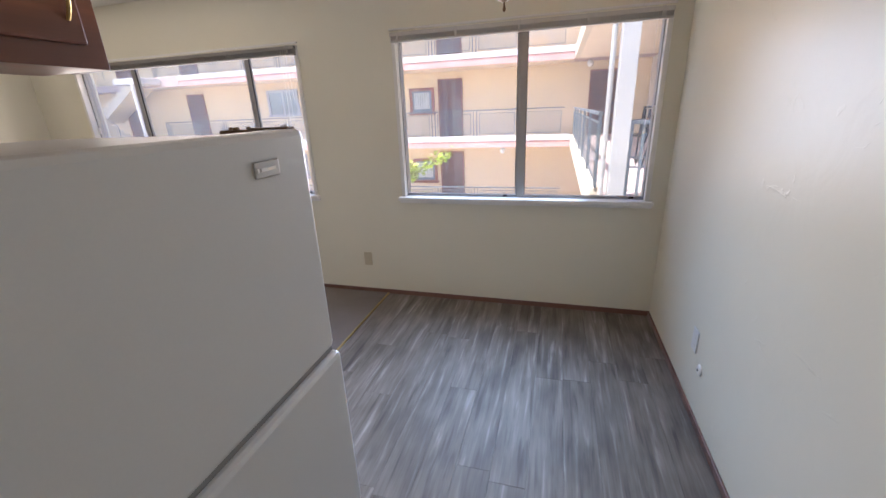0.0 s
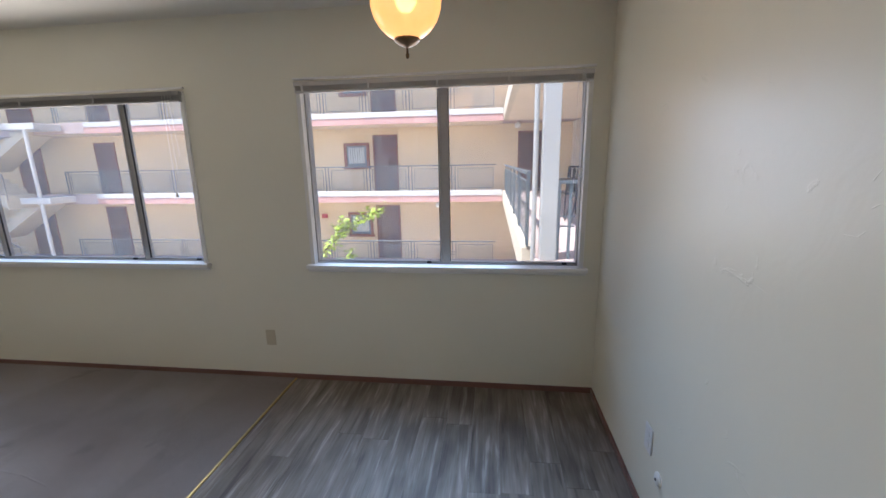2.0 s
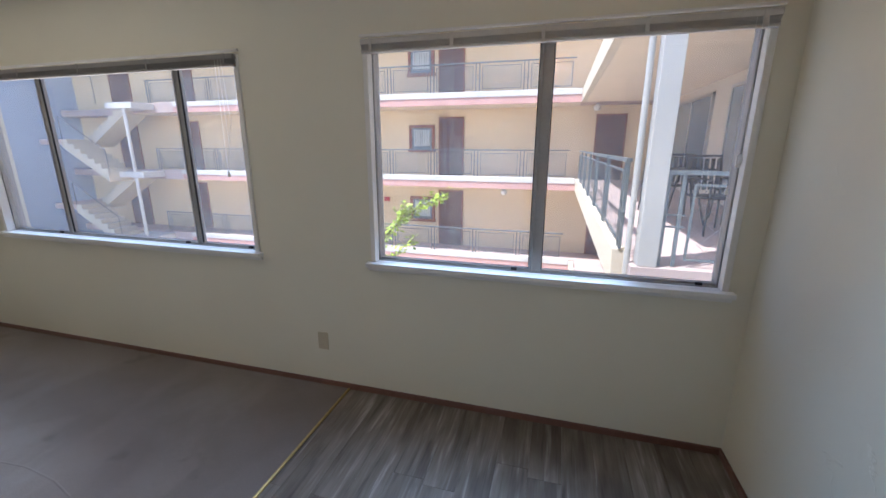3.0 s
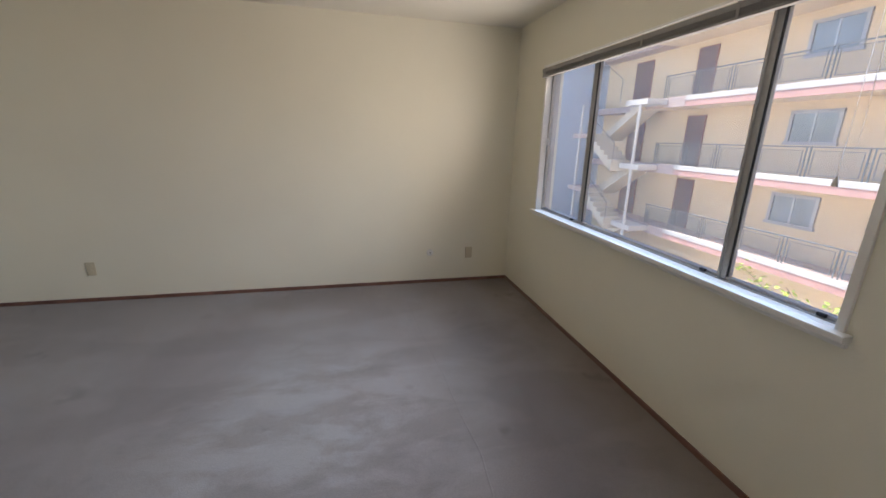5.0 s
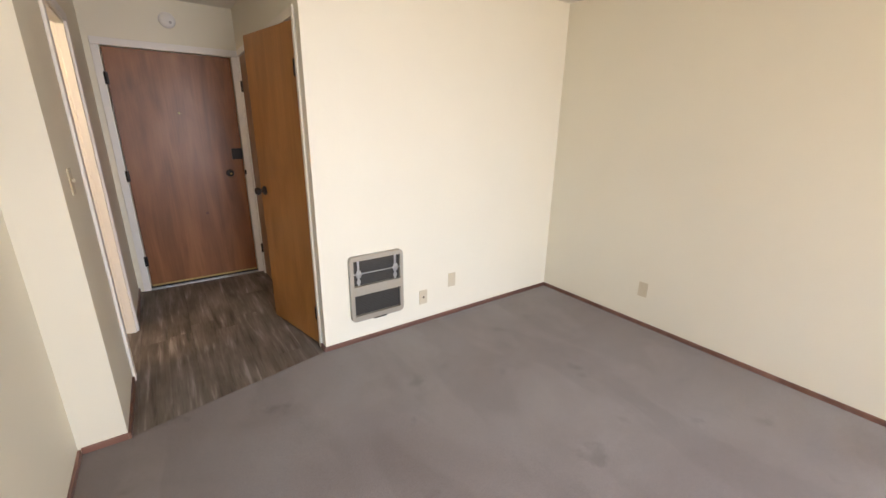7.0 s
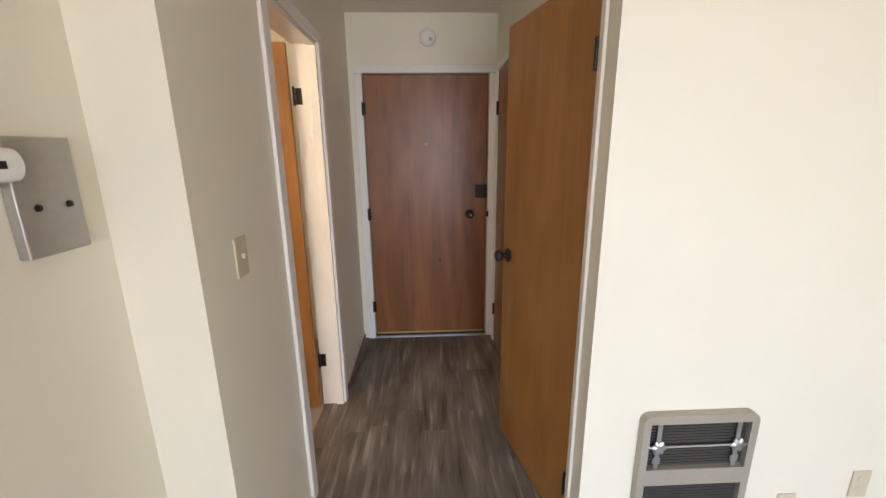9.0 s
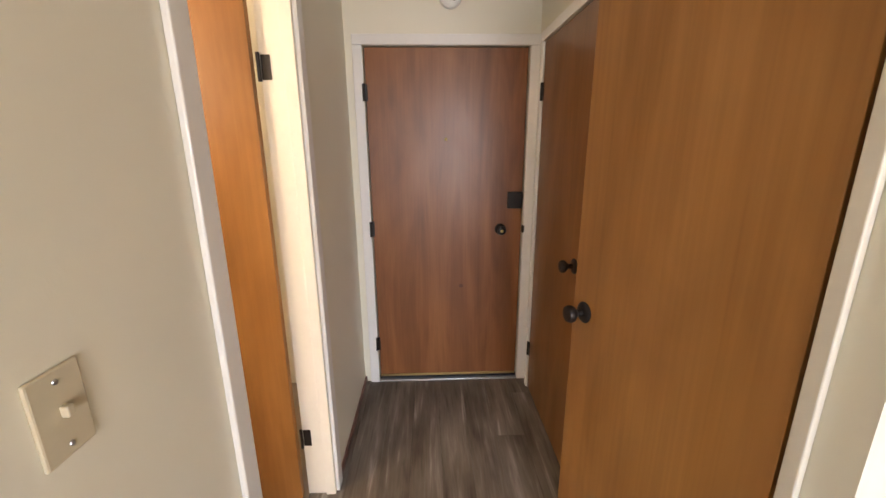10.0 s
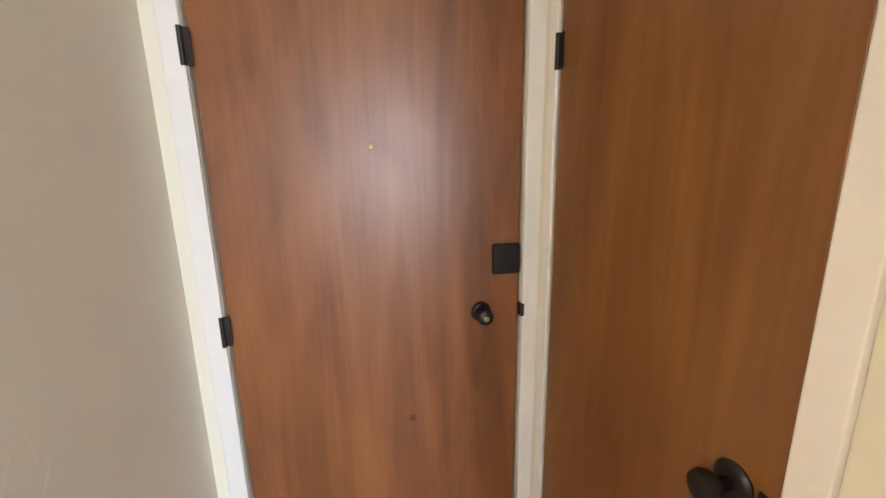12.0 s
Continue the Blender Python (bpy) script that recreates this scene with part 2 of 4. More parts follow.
BASE = timber("baseboard_wood", (0.13, 0.06, 0.043), (0.19, 0.092, 0.067), (0.255, 0.13, 0.097), 0.4, 0, 0.8)
DOOR_RED = timber("red_brown_veneer", (0.2, 0.072, 0.021), (0.272, 0.102, 0.032), (0.335, 0.132, 0.043), 0.38, 2, 0.66, coat=0.22, along=1.0, flame=1.9, spec=0.42)
DOOR_TAN = timber("tan_brown_veneer", (0.31, 0.133, 0.03), (0.37, 0.165, 0.04), (0.43, 0.2, 0.052), 0.34, 2, 0.45, coat=0.25, along=1.7, flame=1.9, spec=0.4)
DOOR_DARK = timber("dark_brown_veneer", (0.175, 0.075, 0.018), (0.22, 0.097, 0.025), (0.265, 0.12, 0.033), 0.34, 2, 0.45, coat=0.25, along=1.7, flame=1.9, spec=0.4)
CAB_WOOD = timber("cabinet_wood", (0.13, 0.038, 0.014), (0.2, 0.062, 0.024), (0.27, 0.09, 0.036), 0.35, 1, 0.9)
VINYL = vinyl("grey_oak_vinyl")
UNDER = surface("floor_underlay", (0.06, 0.055, 0.05), 0.8)
CARPET = pile("taupe_carpet")
BRASS = surface("worn_brass", (0.55, 0.4, 0.16), 0.35, 1.0, var=0.2, fine=90)
BRONZE = surface("aged_bronze", (0.16, 0.1, 0.05), 0.42, 0.8, var=0.3, fine=160, relief=0.3)
BLACK = surface("black_metal", (0.022, 0.018, 0.016), 0.4, 0.4, var=0.25)
STEEL = surface("brushed_aluminium", (0.5, 0.5, 0.5), 0.38, 0.9, var=0.1, fine=120)
FRAME = surface("grey_anodised_frame", (0.42, 0.41, 0.4), 0.45, 0.25, var=0.15)
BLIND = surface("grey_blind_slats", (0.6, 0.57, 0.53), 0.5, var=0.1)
BLIND_DARK = surface("dark_blind_slats", (0.28, 0.265, 0.25), 0.55, var=0.15)
IVORY = surface("ivory_plastic", (0.6, 0.53, 0.38), 0.35, var=0.05, relief=0.03)
PLASTIC = surface("white_plastic", (0.78, 0.77, 0.74), 0.35, var=0.03, relief=0.03)
HEATER = surface("beige_enamelled_steel", (0.4, 0.365, 0.3), 0.4, 0.3, var=0.1)
GRILLE = surface("dark_grille", (0.06, 0.056, 0.05), 0.55, 0.3, var=0.2)
PLATE = surface("grey_steel_plate", (0.45, 0.43, 0.4), 0.4, 0.6, var=0.12)
# glare haze is mixed into both glasses, stronger for the wide window
GLASS = pane_glass("window_glass", 0.05, 0.06)
GLASS_HAZY = pane_glass("hazy_window_glass", 0.05, 0.11)
AMBER = lamp_glass("amber_globe_glass")
BULB = glowing("lit_bulb", (1.0, 0.62, 0.26), 8.0)
SPOT = surface("dark_knot", (0.13, 0.045, 0.02), 0.4)
CAULK = surface("black_rubber", (0.02, 0.02, 0.02), 0.7)
BATH_FLOOR = surface("bathroom_vinyl", (0.4, 0.34, 0.27), 0.4)
STUCCO = surface("yellow_stucco", (0.82, 0.63, 0.38), 0.85, var=0.1, big=0.5, fine=50, relief=0.4, depth=0.006)
STUCCO_PALE = surface("pale_stucco", (0.66, 0.58, 0.46), 0.85, var=0.08, big=0.4, fine=50, relief=0.4, depth=0.006)
STUCCO_CREAM = surface("cream_stair_paint", (0.62, 0.53, 0.39), 0.8, var=0.07, big=0.6, fine=50, relief=0.3, depth=0.004)
STUCCO_GREY = surface("grey_blue_stucco", (0.43, 0.5, 0.6), 0.85, var=0.08, big=0.4, fine=50, relief=0.4, depth=0.006)
SLAB_WHITE = surface("white_slab_edge", (0.62, 0.58, 0.52), 0.7, var=0.06)
SLAB_PINK = surface("pink_slab_edge", (0.6, 0.33, 0.27), 0.7, var=0.08)
SOFFIT = surface("cream_soffit_paint", (0.8, 0.66, 0.47), 0.8, var=0.06)
# column cream darkened so that the colour carries its shade
COLUMN = surface("shade_darkened_cream", (0.42, 0.4, 0.36), 0.75, var=0.08)
DECK = surface("walkway_deck", (0.5, 0.38, 0.33), 0.8, var=0.12)
RAIL = surface("grey_painted_rail", (0.14, 0.16, 0.165), 0.5, 0.3, var=0.12)
OUT_DOOR = surface("brown_outside_door", (0.13, 0.062, 0.045), 0.5, var=0.15)
OUT_FRAME = surface("red_brown_window_frame", (0.26, 0.09, 0.05), 0.5, var=0.12)
OUT_GLASS = surface("dark_outside_glass", (0.2, 0.24, 0.26), 0.08, var=0.2, spec=0.8, relief=0)
CURTAIN = surface("pale_curtain", (0.6, 0.6, 0.55), 0.85, var=0.1)
ROOFING = surface("roof_gravel", (0.25, 0.23, 0.21), 0.9, var=0.2)
GROUND = surface("courtyard_concrete", (0.55, 0.5, 0.43), 0.9, var=0.15, big=0.2)
CHAIR = surface("black_patio_metal", (0.035, 0.033, 0.032), 0.5, 0.4)
LEAF = surface("young_yellow_leaf", (0.42, 0.52, 0.06), 0.5, var=0.3, big=9, spec=0.3)
BARK = surface("twig_bark", (0.16, 0.11, 0.06), 0.8, var=0.2)
RED = surface("red_alarm_box", (0.5, 0.04, 0.03), 0.4)
MILK = surface("milk_glass", (0.8, 0.78, 0.7), 0.3)

# ---- building blocks ----


def box(bm, x0, x1, y0, y1, z0, z1, soft=0.0, turn=None):
    m = Matrix.LocRotScale(((x0 + x1) / 2, (y0 + y1) / 2, (z0 + z1) / 2), None, (abs(x1 - x0), abs(y1 - y0), abs(z1 - z0)))
    made = bmesh.ops.create_cube(bm, size=1, matrix=m if turn is None else turn @ m)["verts"]
    if soft:
        edges = list({e for v in made for e in v.link_edges})
        bmesh.ops.bevel(bm, geom=edges, offset=soft, segments=2, profile=0.5, affect="EDGES")


def tube(bm, a, b, r, r2=None, sides=10):
    a, b = Vector(a), Vector(b)
    m = Matrix.Translation((a + b) / 2) @ (b - a).to_track_quat("Z", "Y").to_matrix().to_4x4()
    bmesh.ops.create_cone(bm, cap_ends=True, segments=sides, radius1=r, radius2=r if r2 is None else r2, depth=(b - a).length, matrix=m)


def lathe(bm, profile, m=Matrix(), sides=24, flute=0.0, flutes=8):
    """Turns a profile of (radius, height) about z, then places it by m."""
    rings = []
    for r, z in profile:
        ring = []
        for i in range(sides):
            a = math.tau * i / sides
            rr = max(r, 0.0004) * (1 + flute * math.cos(flutes * a))
            ring.append(bm.verts.new(m @ Vector((rr * math.cos(a), rr * math.sin(a), z))))
        rings.append(ring)
    for lo, hi in zip(rings, rings[1:]):
        for i in range(sides):
            bm.faces.new((lo[i], lo[(i + 1) % sides], hi[(i + 1) % sides], hi[i]))
    bm.faces.new(rings[0][::-1])
    bm.faces.new(rings[-1])


def ring(bm, m, major, minor, sides=16, thick=6, stretch=1.0):
    loops = []
    for i in range(sides):
        a = math.tau * i / sides
        loop = []
        for j in range(thick):
            b = math.tau * j / thick
            r = major + minor * math.cos(b)
            loop.append(bm.verts.new(m @ Vector((r * math.cos(a), stretch * r * math.sin(a), minor * math.sin(b)))))
        loops.append(loop)
    for i in range(sides):
        for j in range(thick):
            p, q = loops[i], loops[(i + 1) % sides]
            bm.faces.new((p[j], q[j], q[(j + 1) % thick], p[(j + 1) % thick]))


def slab(bm, outline, z0, z1):
    """An upright prism over an outline of (x, y)."""
    lo = [bm.verts.new((x, y, z0)) for x, y in outline]
    hi = [bm.verts.new((x, y, z1)) for x, y in outline]
    bm.faces.new(lo[::-1])
    bm.faces.new(hi)
    n = len(outline)
    for i in range(n):
        bm.faces.new((lo[i], lo[(i + 1) % n], hi[(i + 1) % n], hi[i]))


def part(name, bm, material, parent=None, label="", smooth=False):
    bmesh.ops.recalc_face_normals(bm, faces=bm.faces)
    me = bpy.data.meshes.new(name)
    bm.to_mesh(me)
    bm.free()
    me.materials.append(material)
    if smooth:
        me.shade_smooth()
        me.set_sharp_from_angle(angle=radians(38))
    ob = new(name, me)
    if parent is not None:
        ob.parent = parent
        up = parent
        while up is not None:
            ob.matrix_parent_inverse = Matrix()
            up = up.parent
    return tagged(ob, label)


def thing(name, label, category, group="", at=(0, 0, 0), turn=0.0):
    ob = new(name)
    ob.empty_display_size = 0.05
    ob.matrix_basis = pose(*at, 0, 0, turn)
    return tagged(ob, label, category, group)


def boxes(name, material, parent, *rows, soft=0.0, label=""):
    bm = bmesh.new()
    for r in rows:
        box(bm, *r, soft=soft)
    return part(name, bm, material, parent, label)


def structure(name, material, label, category, *rows, soft=0.0):
    return tagged(boxes(name, material, None, *rows, soft=soft, label=label), "", category, "", "structure")


# ---- walls, floors, ceilings ----
H = 2.62
structure("wall_north", WALL, "cream painted plaster wall with two wide windows", "wall",
          (-5.64, -4.91, 0, 0.15, -0.1, H), (-4.91, -2.6, 0, 0.15, -0.1, 0.82), (-4.91, -2.6, 0, 0.15, 1.965, H),
          (-2.6, -1.85, 0, 0.15, -0.1, H), (-1.85, -0.1, 0, 0.15, -0.1, 0.82), (-1.85, -0.1, 0, 0.15, 1.985, H), (-0.1, 0.15, 0, 0.15, -0.1, H))
east_wall = structure("wall_east", WALL_ROUGH, "cream hand-trowelled plaster wall with hairline ridges", "wall", (0, 0.15, -6.76, 0, -0.1, H))
# raised hairline ridges left in the plaster
for run in (((-1.667, 1.453), (-1.684, 1.48), (-1.702, 1.498), (-1.757, 1.509), (-1.789, 1.515), (-1.797, 1.539), (-1.793, 1.562)),
            ((-1.763, 1.384), (-1.787, 1.403), (-1.813, 1.418), (-1.839, 1.439)),
            ((-1.63, 1.35), (-1.66, 1.352), (-1.675, 1.367)),
            ((-1.376, 1.19), (-1.419, 1.18), (-1.458, 1.176)),
            ((-1.754, 1.329), (-1.78, 1.34), (-1.774, 1.316)),
            ((-1.675, 1.405), (-1.69, 1.415), (-1.711, 1.41)),
            ((-1.776, 1.597), (-1.785, 1.615), (-1.806, 1.644))):
    bm = bmesh.new()
    for (ya, za), (yb, zb) in zip(run, run[1:]):
        tube(bm, (0.0025, ya, za), (0.0025, yb, zb), 0.0032, 0.0028, 7)
    part("plaster_ridge", bm, WALL_ROUGH, east_wall)
structure("wall_west", WALL, "cream painted plaster wall of the living room", "wall", (-5.64, -5.49, -4.8, 0, -0.1, H))
structure("wall_south", WALL, "cream painted plaster wall with a wall heater", "wall", (-5.49, -3.31, -4.785, -4.682, -0.1, H))
structure("wall_kitchen", WALL, "cream painted partition between kitchen and living room", "wall", (-2.06, -1.94, -4.45, -2.36, -0.1, H))
structure("wall_bathroom", WALL, "cream painted wall stub beside the hallway", "wall", (-2.245, 0, -4.57, -4.45, -0.1, H))
structure("wall_hall_east", WALL, "cream painted hallway wall with a bathroom doorway", "wall",
          (-2.245, -2.125, -5.05, -4.57, -0.1, H), (-2.245, -2.125, -5.73, -5.05, 2.05, H), (-2.245, -2.125, -6.6, -5.73, -0.1, H))
structure("wall_hall_west", WALL, "cream painted hallway wall with two closet doorways", "wall",
          (-3.42, -3.31, -5.43, -4.785, 2.05, H), (-3.42, -3.31, -5.765, -5.43, -0.1, H),
          (-3.42, -3.31, -6.49, -5.765, 2.05, H), (-3.42, -3.31, -6.6, -6.49, -0.1, H))
structure("wall_entry", WALL, "cream painted wall around the entry door", "wall",
          (-4.3, -3.255, -6.75, -6.6, -0.1, H), (-3.255, -2.34, -6.75, -6.6, 2.05, H), (-2.34, 0, -6.75, -6.6, -0.1, H))
structure("wall_closet", WALL, "plain wall closing the closets", "wall", (-4.3, -4.2, -6.6, -4.785, -0.1, H))
bm = bmesh.new()
slab(bm, [(-5.64, -4.8), (0.15, -4.8), (0.15, 0.15), (-5.64, 0.15)], 2.5, 2.62)
bm.verts.ensure_lookup_table()
for v in bm.verts[:4]:
    v.co.z = 2.385 - 0.0108 * v.co.y
tagged(part("ceiling", bm, CEIL, None, "cream painted plaster ceiling"), "", "ceiling", "", "structure")
structure("ceiling_hall", CEIL, "cream painted hallway ceiling", "ceiling", (-4.3, 0.15, -6.75, -4.8, 2.441, 2.62))
structure("roof", ROOFING, "flat gravel roof", "roof", (-5.8, 0.3, -6.9, 0.35, 2.62, 2.8))
structure("floor_base", UNDER, "dark underlay below the floor coverings", "floor", (-5.64, 0.15, -6.75, 0.15, -0.25, -0.012))
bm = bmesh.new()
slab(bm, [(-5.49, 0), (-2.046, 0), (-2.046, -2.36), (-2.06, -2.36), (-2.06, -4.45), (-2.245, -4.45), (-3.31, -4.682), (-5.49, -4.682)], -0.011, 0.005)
tagged(part("carpet", bm, CARPET, None, "worn taupe-grey wall-to-wall carpet with brushed patches and painted window sheen"), "", "carpet", "", "structure")
bm = bmesh.new()
fold = [(-5.148, -1.103), (-4.346, -1.071), (-3.851, -1.031), (-3.693, -1.03), (-3.449, -1.02), (-3.202, -1.0), (-2.972, -1.021), (-2.782, -1.07)]
for (xa, ya), (xb, yb) in zip(fold, fold[1:]):
    tube(bm, (xa, ya, -0.0028), (xb, yb, -0.0028), 0.0095, 0.0095, 10)
part("carpet_fold", bm, CARPET, bpy.data.objects["carpet"])
structure("floor_bathroom", BATH_FLOOR, "tan vinyl bathroom floor", "floor", (-2.125, 0, -6.6, -4.57, -0.011, -0.001))
structure("floor_strip", BRASS, "worn brass strip along the carpet edge", "threshold", (-2.047, -2.033, -2.36, -0.012, -0.004, 0.008), soft=0.003)
structure("floor_edge_hall", CAULK, "dark edge between carpet and hallway planks", "threshold", (-2.06, -1.94, -2.366, -2.36, -0.005, 0.004))

# baseboards: thin dark wood along the walls
for row in ((-5.478, 0, -0.012, 0), (-0.012, 0, -4.45, -0.012), (-5.49, -5.478, -4.682, 0), (-5.478, -3.312, -4.682, -4.670), (-2.072, -2.06, -4.438, -2.36),
            (-2.245, -2.072, -4.45, -4.438), (-2.257, -2.245, -4.992, -4.438), (-2.257, -2.245, -6.6, -5.79), (-3.31, -3.298, -4.75, -4.67)):
    structure("baseboard", BASE, "thin dark red-brown wooden baseboard", "baseboard", (*row, -0.004, 0.036), soft=0.003)

# ---- windows ----


def window(name, x0, x1, z1, bars, sashes, label, glass):
    """An aluminium slider in a white reveal: sill, jambs, frame, sashes with their panes."""
    w = tagged(thing(name, label, "window"), kind="structure")
    boxes("window_sill", WHITE, w, (x0 - 0.022, x1 + 0.022, -0.045, 0.0, 0.822, 0.848), (x0, x1, 0.0, 0.04, 0.822, 0.848), soft=0.004)
    boxes("apron", WHITE, w, (x0 - 0.018, x1 + 0.018, -0.02, -0.001, 0.8, 0.8215), soft=0.003)
    boxes("jamb", WHITE, w, (x0, x0 + 0.028, -0.012, 0.04, 0.8485, z1), soft=0.003)
    boxes("jamb", WHITE, w, (x1 - 0.028, x1, -0.012, 0.04, 0.8485, z1), soft=0.003)
    boxes("head_trim", WHITE, w, (x0 - 0.01, x1 + 0.01, -0.022, -0.001, z1 + 0.012, z1 + 0.024), soft=0.003)
    f = boxes("window_frame", FRAME, w, (x0, x1, 0.041, 0.11, 0.82, 0.852), (x0, x1, 0.041, 0.11, z1 - 0.03, z1),
              (x0, x0 + 0.034, 0.041, 0.11, 0.8525, z1 - 0.03), (x1 - 0.034, x1, 0.041, 0.11, 0.8525, z1 - 0.03), soft=0.003, label="grey anodised aluminium frame")
    for b, wide in bars:
        boxes("mullion", FRAME, w, (b - wide / 2, b + wide / 2, 0.046, 0.085, 0.853, z1 - 0.031), (b - wide / 2 + 0.01, b - wide / 2 + 0.018, 0.04, 0.046, 0.853, z1 - 0.031), soft=0.003)
    for b, wide in bars:
        for e in (b - wide / 2 - 0.004, b + wide / 2):
            boxes("glazing_seal", CAULK, w, (e, e + 0.004, 0.05, 0.06, 0.865, z1 - 0.032), label="black glazing seal")
    for i, (a, b) in enumerate(sashes):
        y = 0.062 + 0.016 * (i % 2)
        p = boxes("pane", glass, w, (a, b, y, y + 0.004, 0.853, z1 - 0.031), label="clear window pane")
        p.visible_shadow = False
        boxes("sash_rail", FRAME, w, (a, b, 0.052, 0.085, 0.853, 0.864), soft=0.002)
        boxes("clip", BLACK, w, (b - 0.09, b - 0.06, 0.037, 0.0515, 0.853, 0.867), soft=0.003)
    return w


def blind(x0, x1, z1, material, label, cord_x, cord_len):
    """A mini blind drawn right up: headrail, stacked slats, bottom rail, brackets, cords."""
    b = thing("mini_blind", label, "blind", "mini blinds")
    boxes("headrail", material, b, (x0 + 0.004, x1 - 0.004, -0.042, -0.0125, z1 - 0.03, z1 - 0.004), soft=0.003)
    for i in range(5):
        z = z1 - 0.032 - i * 0.0052
        boxes("slat", material, b, (x0 + 0.008, x1 - 0.008, -0.04 + 0.001 * (i % 3), -0.014 + 0.001 * (i % 2), z - 0.0022, z))
    boxes("bottom_rail", material, b, (x0 + 0.008, x1 - 0.008, -0.041, -0.0135, z1 - 0.067, z1 - 0.056), soft=0.003)
    n = 5
    for i in range(n):
        x = x0 + 0.06 + (x1 - x0 - 0.12) * i / (n - 1)
        boxes("bracket", material, b, (x - 0.008, x + 0.008, -0.0455, -0.0425, z1 - 0.068, z1 - 0.002), soft=0.002)
    for k in range(3):
        bm = bmesh.new()
        x = cord_x + 0.02 * k
        tube(bm, (x, -0.044, z1 - 0.03), (x + 0.012 * k, -0.046, z1 - 0.03 - cord_len * (1 - 0.2 * k)), 0.0009, sides=5)
        part("cord", bm, PLASTIC, b)
    bm = bmesh.new()
    lathe(bm, [(0.003, 0.03), (0.008, 0.012), (0.009, 0.0)], pose(cord_x, -0.044, z1 - 0.04 - cord_len), 10)
    part("cord_tassel", bm, PLASTIC, b)


window("window_1", -4.91, -2.6, 1.965, [(-4.29, 0.042), (-3.11, 0.042)], [(-4.88, -4.311), (-4.269, -3.131), (-3.089, -2.63)], "wide three-pane aluminium slider in a white reveal", GLASS_HAZY)
window("window_2", -1.85, -0.1, 1.985, [(-0.955, 0.062)], [(-1.82, -0.986), (-0.921, -0.13)], "two-pane aluminium slider in a white reveal", GLASS)
blind(-4.91, -2.6, 1.965, BLIND_DARK, "dark grey mini blind drawn up to the window head", -2.72, 0.62)
blind(-1.85, -0.1, 1.985, BLIND, "pale grey mini blind drawn up to the window head", -0.19, 0.66)


def latch(x, z):
    t = thing("window_latch", "small white plastic window latch on the frame", "latch", "window latches", (x, 0.036, z))
    boxes("base", PLASTIC, t, (-0.011, 0.011, -0.004, 0.005, -0.028, 0.028), soft=0.003)
    boxes("lever", PLASTIC, t, (-0.006, 0.006, -0.016, -0.005, -0.012, 0.022), soft=0.003)


latch(-4.87, 1.41)
latch(-0.135, 1.42)

# ---- doors ----


def knob(parent, m, material=BLACK, tip=None):
    """A bulbous knob on a round rose, standing along the local z of m."""
    bm = bmesh.new()
    lathe(bm, [(0.033, 0.0), (0.034, 0.004), (0.03, 0.009), (0.02, 0.012)], m, 22)
    rose = part("rose", bm, material, parent, "", True)
    bm = bmesh.new()
    lathe(bm, [(0.011, 0.012), (0.0105, 0.028), (0.016, 0.034), (0.026, 0.044), (0.028, 0.054), (0.024, 0.064), (0.012, 0.069), (0.001, 0.07)], m, 22)
    part("knob", bm, material, parent, "", True)
    if tip:
        bm = bmesh.new()
        lathe(bm, [(0.009, 0.0702), (0.009, 0.073), (0.003, 0.0745)], m, 14)
        part("keyhole", bm, tip, parent, "brass keyhole", True)


def hinge(parent, m):
    bm = bmesh.new()
    box(bm, -0.022, 0.022, -0.001, 0.002, -0.045, 0.045, turn=m)
    tube(bm, m @ Vector((0, 0.006, -0.046)), m @ Vector((0, 0.006, 0.046)), 0.0065, sides=10)
    part("hinge", bm, BLACK, parent, "black butt hinge")


X, Y, Z = Vector((1, 0, 0)), Vector((0, 1, 0)), Vector((0, 0, 1))

# entry door
d = tagged(thing("door_1", "red-brown wood veneer entry door, closed", "door"), kind="structure")
boxes("door_leaf", DOOR_RED, d, (-3.248, -2.347, -6.65, -6.606, 0.03, 2.043), soft=0.002)
boxes("bottom_seal", BRASS, d, (-3.246, -2.349, -6.6055, -6.601, 0.031, 0.046), soft=0.001)
for side in ((-3.31, -3.255), (-2.34, -2.285)):
    boxes("casing", WHITE, d, (*side, -6.599, -6.582, 0.0, 2.05), soft=0.004)
boxes("casing", WHITE, d, (-3.31, -2.285, -6.599, -6.582, 2.0505, 2.105), soft=0.004)
boxes("threshold", STEEL, d, (-3.254, -2.341, -6.64, -6.585, -0.01, 0.012), soft=0.003, label="worn aluminium threshold")
boxes("door_stop", CREAM, d, (-3.2545, -2.3405, -6.72, -6.652, 0.0, 2.0495))
boxes("gap_seal", CAULK, d, (-3.254, -2.341, -6.648, -6.607, 0.0125, 0.029))
for z in (1.81, 1.04, 0.28):
    hinge(d, pose(-2.336, -6.588, z, 0, 0, 0))
knob(d, pose(-3.12, -6.606, 1.028, -90, 0, 0), BLACK, BRASS)
boxes("deadbolt", BLACK, d, (-3.247, -3.157, -6.605, -6.588, 1.155, 1.255), soft=0.004, label="black surface-mounted deadbolt box")
boxes("strike_plate", BLACK, d, (-3.262, -3.249, -6.605, -6.578, 1.008, 1.052), soft=0.002)
bm = bmesh.new()
lathe(bm, [(0.009, 0), (0.009, 0.004), (0.005, 0.006)], pose(-2.79, -6.606, 1.56, -90, 0, 0), 14)
part("peephole", bm, BRASS, d, "brass peephole", True)
bm = bmesh.new()
lathe(bm, [(0.014, 0), (0.012, 0.0008)], pose(-2.882, -6.6062, 0.663, -90, 0, 0), 14)
